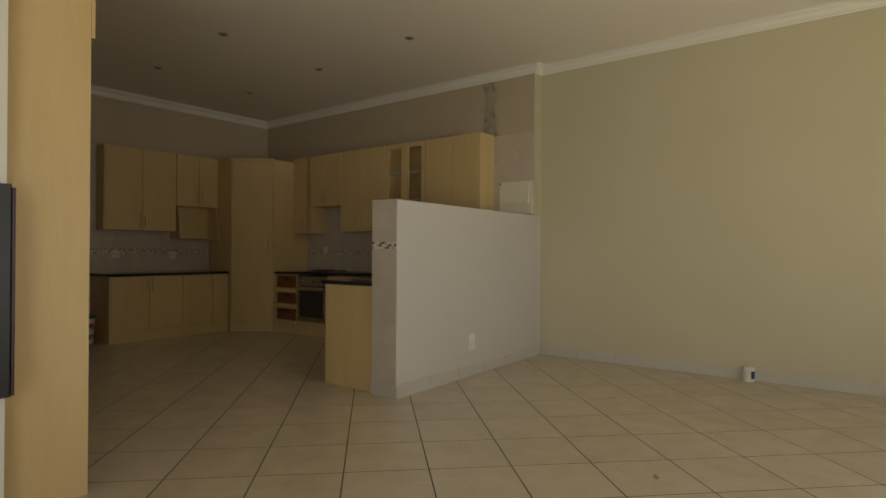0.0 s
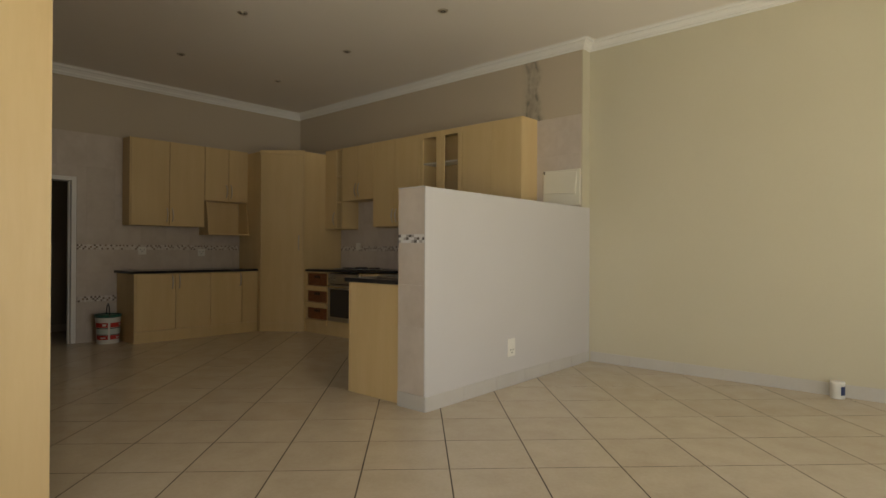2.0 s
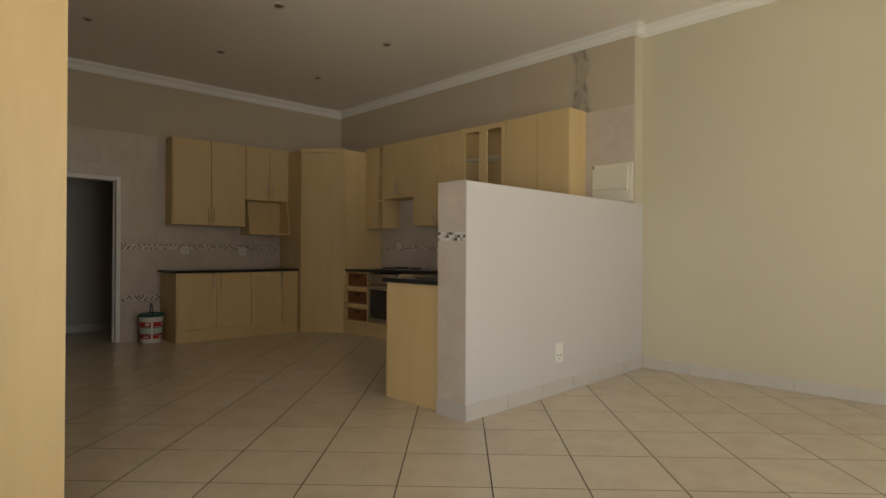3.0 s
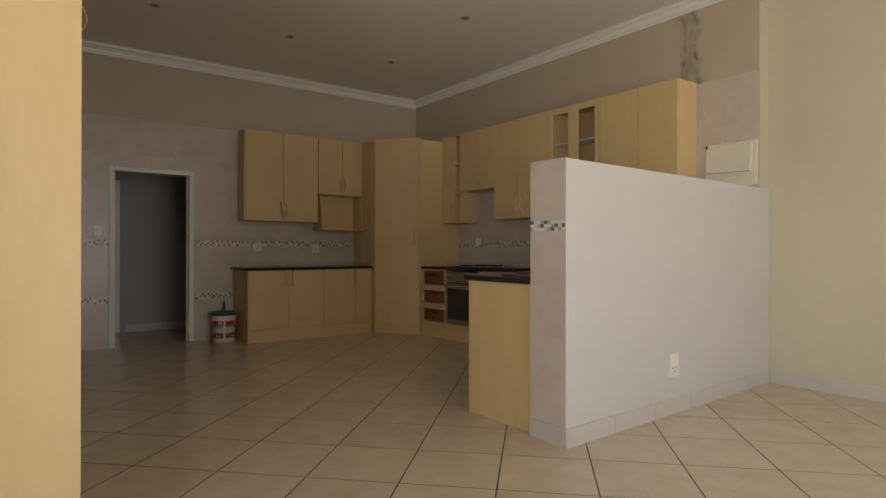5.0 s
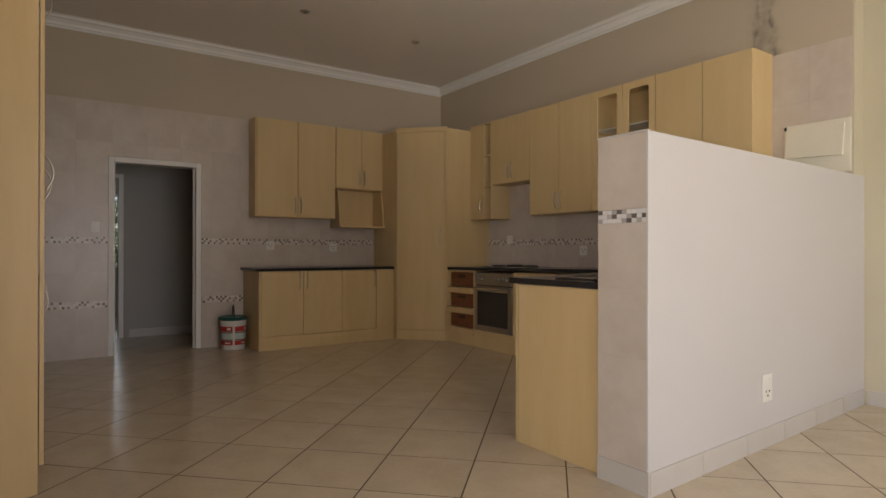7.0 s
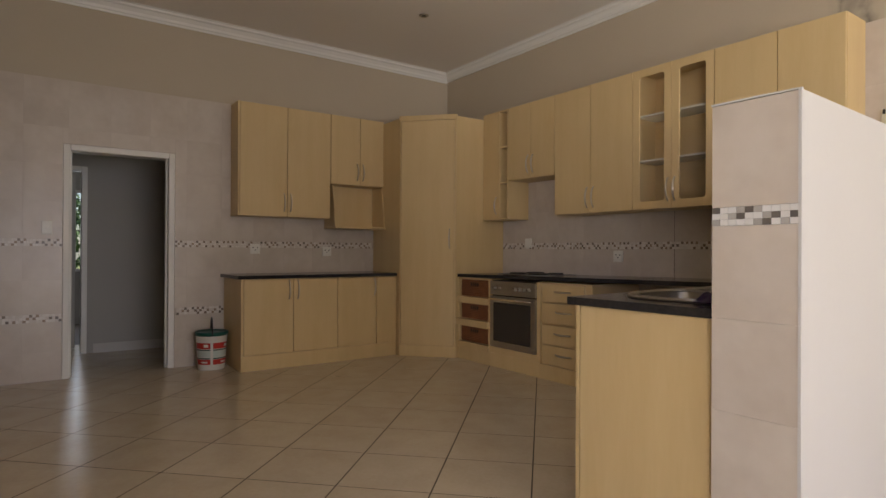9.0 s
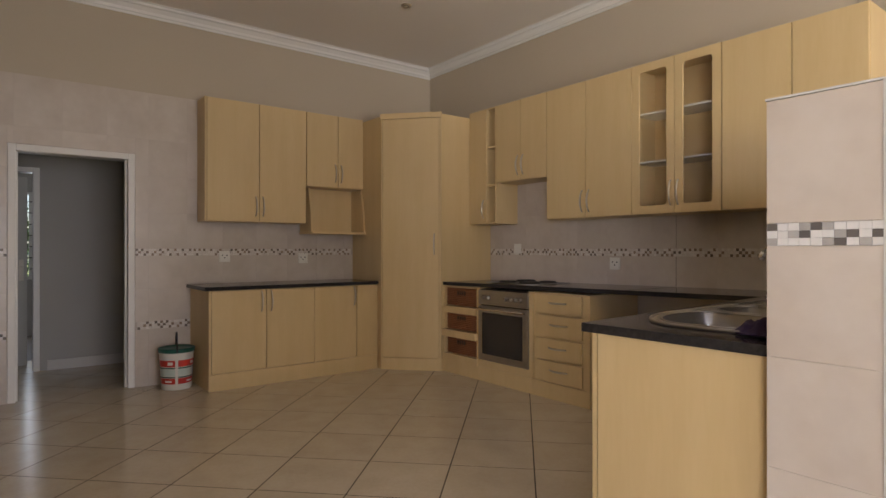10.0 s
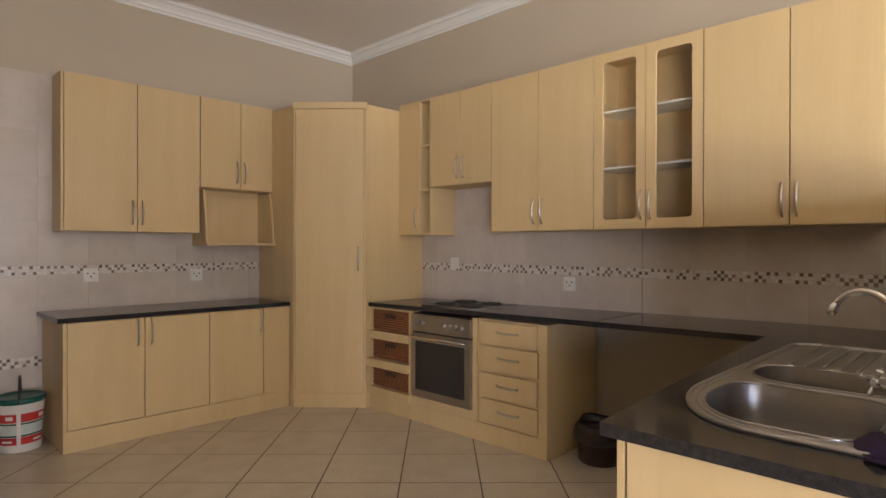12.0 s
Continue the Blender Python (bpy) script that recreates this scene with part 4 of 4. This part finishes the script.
for a0, a1 in ((-178, -108), (-98, -25), (-10, 70), (85, 165)):
    band(0.205, 0.262, a0, a1, RED)
    band(0.188, 0.2, a0, a1, DARK_GREEN)
    band(0.125, 0.185, a0, a1, LABEL)
    band(0.108, 0.12, a0, a1, DARK_GREEN)
    band(0.055, 0.105, a0, a1, RED)
    band(0.222, 0.248, a1 - 26, a1 - 8, PLASTIC, 0.002)
    band(0.07, 0.085, a1 - 40, a1 - 12, PLASTIC, 0.002)
part("handle", tube([(-0.03 * math.cos(a), -0.149 * math.cos(a), 0.33 + 0.16 * math.sin(a)) for a in [radians(180 * k / 16) for k in range(17)]], 0.007, 8), BLACK, bk, "black carrying handle")

# small paint tin
can = thing("paint_tin", "small white paint tin with a blue label", "tin", (6.32, 1.04, 0))
cb = part("can", lathe([(0.05, 0), (0.053, 0.004), (0.053, 0.115), (0.055, 0.118), (0.055, 0.124), (0.05, 0.126)], 28), PLASTIC, can)
part("lid", lathe([(0.052, 0.124), (0.054, 0.128), (0.05, 0.136), (0.046, 0.134)], 28), WHITE, can)
bm = bmesh.new()
rows = [[bm.verts.new((0.0538 * math.cos(radians(a)), 0.0538 * math.sin(radians(a)), z)) for a in range(215, 291, 5)] for z in (0.03, 0.1)]
for i in range(len(rows[0]) - 1):
    bm.faces.new((rows[0][i], rows[0][i + 1], rows[1][i + 1], rows[1][i])).smooth = True
part("label", bm, BLUE, cb)

# dry leaf on the floor
bm = bmesh.new()
vs = [bm.verts.new(p) for p in ((-0.03, 0, 0.003), (-0.01, -0.013, 0.006), (0.015, -0.012, 0.004), (0.035, 0.002, 0.009), (0.01, 0.014, 0.007), (-0.012, 0.012, 0.004))]
bm.faces.new(vs)
fallen = solid("dry_leaf", bm, material("dry_leaf", (0.35, 0.22, 0.04), 0.7, vary=0.4, scale=40), "small dry yellow leaf on the floor tiles", "leaf", at=(3.35, 0.95, 0), turn=30)
fallen.modifiers.new("thick", "SOLIDIFY").thickness = 0.001

# ---- skirting tiles, wall tiles, mosaic, floor tiles ----


def piece_mesh(name, w, h, th, mat, bev=0.0005):
    """A flat tile: w along x, h along z, its face at y = -th."""
    bm = bmesh.new()
    f = [bm.verts.new(p) for p in ((bev, -th, bev), (w - bev, -th, bev), (w - bev, -th, h - bev), (bev, -th, h - bev))]
    g = [bm.verts.new(p) for p in ((0, -th + bev, 0), (w, -th + bev, 0), (w, -th + bev, h), (0, -th + bev, h))]
    k = [bm.verts.new(p) for p in ((0, 0, 0), (w, 0, 0), (w, 0, h), (0, 0, h))]
    bm.faces.new(f)
    for a, b in ((g, f), (k, g)):
        for i in range(4):
            bm.faces.new((a[i], a[(i + 1) % 4], b[(i + 1) % 4], b[i]))
    return mesh_of(name, bm, mat)


MESHES = {}


def put_piece(name, w, h, th, mat, parent, m):
    key = (name, round(w, 3), round(h, 3), th, mat.name)
    if key not in MESHES:
        MESHES[key] = piece_mesh(name, w, h, th, mat)
    ob = new(name, MESHES[key])
    ob.parent = parent
    ob.matrix_basis = m
    return ob


def tile_rows(parent, x0, x1, rows, pitch, start, m, skip=(), th=0.008, gap=0.001):
    """Rows of tiles on a wall whose plane is y = 0 in m, leaving out the boxes in skip."""
    for z0, z1 in rows:
        x = start - pitch * math.ceil((start - x0) / pitch)
        while x < x1 - 0.01:
            a, b = max(x, x0), min(x + pitch, x1)
            spans = [(a, b)]
            for sx0, sx1, sz0, sz1 in skip:
                if z0 < sz1 - 0.01 and z1 > sz0 + 0.01:
                    cut = []
                    for p, q in spans:
                        if q <= sx0 or p >= sx1:
                            cut.append((p, q))
                        else:
                            if p < sx0:
                                cut.append((p, sx0))
                            if q > sx1:
                                cut.append((sx1, q))
                    spans = cut
            for p, q in spans:
                if q - p > 0.02:
                    put_piece("tile", q - p - gap, z1 - z0 - gap, th, WALL_TILE, parent, m @ pose(p + gap / 2, 0, z0 + gap / 2))
            x += pitch


back_tiles = thing("wall_tiling_back", "large pale beige stone-look wall tiles", "wall tiles", kind="structure")
part("grout", boxes((KWEST, DX0 - 0.001, WY - 0.0102, WY, 0, 2.635), (DX1 + 0.001, WX, WY - 0.0102, WY, 0, 2.635), (DX0 - 0.001, DX1 + 0.001, WY - 0.0102, WY, DTOP + 0.001, 2.635)), GROUT, back_tiles)
B1, B2 = (0.51, 0.58), (1.17, 1.234)
BACK_ROWS = [(0, 0.255), (0.255, B1[0]), (B1[1], 0.875), (0.875, B2[0]), (B2[1], 1.561), (1.561, 1.888), (1.888, 2.215), (2.215, 2.635)]
ABOVE_DOOR = [(DTOP + 0.003, 2.215)]
tile_rows(back_tiles, KWEST, 5.15, BACK_ROWS, 0.327, 3.08, pose(0, WY - 0.003, 0), skip=[(DX0 - 0.002, DX1 + 0.002, 0, DTOP + 0.002)])
tile_rows(back_tiles, DX0 - 0.002, DX1 + 0.002, ABOVE_DOOR, 0.327, 3.08, pose(0, WY - 0.003, 0))
side_tiles = thing("wall_tiling_side", "large pale beige stone-look wall tiles over the worktop", "wall tiles", kind="structure")
part("grout", boxes((WX - 0.0102, WX, 3.33, 7.385, 0.88, 2.64)), GROUT, side_tiles)
SIDE = pose(WX - 0.003, 0, 0, 0, 0, -90)
tile_rows(side_tiles, -7.38, -3.31, [(0.88, B2[0]), (B2[1], 1.561), (1.561, 1.9)], 0.327, -5.223, SIDE)
tile_rows(side_tiles, -4.1, -3.31, [(1.9, 2.227), (2.227, 2.64)], 0.327, -5.223, SIDE)
part("open_joint", boxes((WX - 0.0125, WX - 0.0095, 5.2215, 5.2245, 0.935, 1.17), (WX - 0.0125, WX - 0.0095, 5.222, 5.224, 1.234, 1.5)), EDGE, side_tiles, "dark open tile joint")
end_tiles = thing("wall_tiling_end", "pale beige stone-look tiles on the half wall's end", "wall tiles", kind="structure")
ENDM = pose(PX - 0.001, 0, 0, 0, 0, -90)
for z0, z1 in ((0.112, 0.61), (0.61, 0.922), (0.922, 1.2345), (1.2975, PTOP - 0.004)):
    put_piece("tile", PY1 - PY0 - 0.006, z1 - z0 - 0.0008, 0.008, WALL_TILE, end_tiles, ENDM @ pose(-PY1 + 0.003, 0, z0))
solid("trim", boxes((PX - 0.012, PX - 0.002, PY0 - 0.002, PY0 + 0.008, 0.115, PTOP + 0.002), (PX - 0.012, PX - 0.002, PY0 + 0.008, PY1, PTOP - 0.003, PTOP + 0.003)), PAINT_LIGHT,
      "white plastic tile edge trim", "trim", "structure")


def chip_band(name, length, z0, z1, m, skip=()):
    """A border of three rows of little glass chips."""
    size = (z1 - z0) / 3
    for mat, dark in ((CHIP_WHITE, False), (CHIP_DARK, True)):
        rng = random.Random(len(name) + int(length * 10))
        bm = bmesh.new()
        last = set()
        for i in range(int(length / size)):
            now = {r for r in rng.sample(range(3), 2) if r not in last and rng.random() < 0.62}
            if now == {0, 1} or now == {1, 2}:
                now.discard(1)
            last = now
            for r in range(3):
                x = i * size
                if (r in now) == dark and not any(a < x < b for a, b in skip):
                    box(bm, x + 0.0006, x + size - 0.0006, -0.0095, 0, z0 + r * size + 0.0006, z0 + (r + 1) * size - 0.0006)
        ob = solid(name, bm, mat, "mosaic border of small cream, grey and brown glass chips", "mosaic border", "stuff")
        ob.matrix_world = m


DSKIP = [(DX0 - KWEST - 0.02, DX1 - KWEST + 0.002)]
for zz in (B1, B2):
    chip_band("mosaic_border", 5.15 - KWEST, *zz, pose(KWEST, WY - 0.003, 0), DSKIP)
chip_band("mosaic_border", 7.38 - 3.5, *B2, pose(WX - 0.003, 7.38, 0, 0, 0, -90))
end_mosaic = thing("mosaic_end", "mosaic border of white, grey and dark glass chips", "mosaic border", kind="structure")
DARKS, GREYS = {(0, 2), (4, 2), (3, 1), (7, 1), (9, 1), (6, 0)}, {(0, 0), (5, 2), (2, 1), (5, 0), (6, 1), (8, 0), (3, 2)}
CH = (1.297 - 1.235) / 3
CHIP_W = material("white_chip", (0.72, 0.70, 0.68), 0.15, vary=0.2, scale=30, piece=0.35, tint=(0.58, 0.55, 0.51))
CHIP_G = material("grey_chip", (0.45, 0.42, 0.39), 0.15, vary=0.3, scale=30, piece=0.3)
CHIP_D = material("dark_chip", (0.11, 0.10, 0.095), 0.15, vary=0.3, scale=30, piece=0.3, tint=(0.2, 0.17, 0.14))
cw = (PY1 - PY0 - 0.008) / 10
for i in range(10):
    for r in range(3):
        mt = CHIP_D if (i, r) in DARKS else CHIP_G if (i, r) in GREYS else CHIP_W
        put_piece("chip", cw - 0.0006, CH - 0.0006, 0.009, mt, end_mosaic, ENDM @ pose(-PY1 + 0.004 + i * cw, 0, 1.235 + r * CH))

skirting = thing("baseboard_tiles", "low grey-beige stone tile skirting", "skirting", kind="structure")
put_piece("tile", PY1 - PY0 + 0.006, 0.11, 0.010, SKIRT, skirting, pose(PX - 0.001, PY1, 0, 0, 0, -90))
x = 0.0
while x < 2.6:
    w = min(0.45, 2.645 - x)
    put_piece("tile", w - 0.004, 0.11, 0.009, SKIRT, skirting, pose(PX, PY0, 0, 0, 0, PTURN + 0.05) @ pose(x, -0.0005, 0))
    x += 0.45
for i in range(13):
    put_piece("tile", 0.446, 0.105, 0.009, SKIRT, skirting, pose(LX - 0.0005, 3.27 - i * 0.45, 0, 0, 0, -90))

TILE, U0, V0, TWIST = 0.471, 0.139, -0.059, -0.25
floor_tiles = thing("floor_tiling", "glossy cream ceramic floor tiles laid diagonally", "floor tiles", kind="structure")
bm = bmesh.new()
s, b = TILE - 0.0072, 0.0006
top = [bm.verts.new(p) for p in ((b, b, 0), (s - b, b, 0), (s - b, s - b, 0), (b, s - b, 0))]
mid = [bm.verts.new(p) for p in ((0, 0, -b), (s, 0, -b), (s, s, -b), (0, s, -b))]
low = [bm.verts.new(p) for p in ((0, 0, -0.008), (s, 0, -0.008), (s, s, -0.008), (0, s, -0.008))]
bm.faces.new(top)
for p, q in ((mid, top), (low, mid)):
    for i in range(4):
        bm.faces.new((p[i], p[(i + 1) % 4], q[(i + 1) % 4], q[i]))
tile_mesh = mesh_of("floor_tile", bm, FLOOR_TILE)
R2 = math.sqrt(0.5)
near, far = [], []


def on_floor(p, q):
    """From the slanted tile grid to the room's axes."""
    ct, st = math.cos(radians(TWIST)), math.sin(radians(TWIST))
    u, v = 6 + p * ct - q * st, 0.5 + p * st + q * ct
    return (u - v) * R2, (u + v) * R2


ROOMS = ((WEST, LX, SOUTH, 3.29), (KWEST, WX, 3.29, 10.6))


def clip(points, room):
    """A floor outline cut off at a room's four walls."""
    for axis, limit, sign in ((0, room[0], 1), (0, room[1], -1), (1, room[2], 1), (1, room[3], -1)):
        kept = []
        for a, b in zip(points, points[1:] + points[:1]):
            da, db = (a[axis] - limit) * sign, (b[axis] - limit) * sign
            if da >= 0:
                kept.append(a)
            if (da < 0) != (db < 0):
                k = da / (da - db)
                kept.append((a[0] + (b[0] - a[0]) * k, a[1] + (b[1] - a[1]) * k))
        points = kept
        if len(points) < 3:
            return []
    return points


cut = []
for i in range(-24, 16):
    for j in range(-25, 25):
        p, q, w = U0 + i * TILE, V0 + j * TILE, TILE - 0.0072
        corners = [on_floor(p, q), on_floor(p + w, q), on_floor(p + w, q + w), on_floor(p, q + w)]
        if all(any(r[0] <= x <= r[1] and r[2] <= y <= r[3] for r in ROOMS) for x, y in corners):
            x, y = corners[0]
            (near if -0.4 < y < 9 and x > 0.4 else far).append((x, y))
        else:
            cut += [o for o in (clip(corners, r) for r in ROOMS) if o]
for x, y in near[:300]:
    ob = new("tile", tile_mesh)
    ob.parent = floor_tiles
    ob.matrix_basis = pose(x, y, 0, 0, 0, 45 + TWIST)
for x, y in near[300:] + far:
    ct, st = s * math.cos(radians(45 + TWIST)), s * math.sin(radians(45 + TWIST))
    cut.append([(x, y), (x + ct, y + st), (x + ct - st, y + st + ct), (x - st, y + ct)])
bm = bmesh.new()
for outline in cut:
    lo = [bm.verts.new((x, y, -0.008)) for x, y in outline]
    hi = [bm.verts.new((x, y, 0)) for x, y in outline]
    bm.faces.new(hi)
    for k in range(len(outline)):
        bm.faces.new((lo[k], lo[(k + 1) % len(outline)], hi[(k + 1) % len(outline)], hi[k]))
rest = part("tiles_beyond", bm, FLOOR_TILE, floor_tiles)
tagged(rest, "cream floor tiles", kind="stuff")
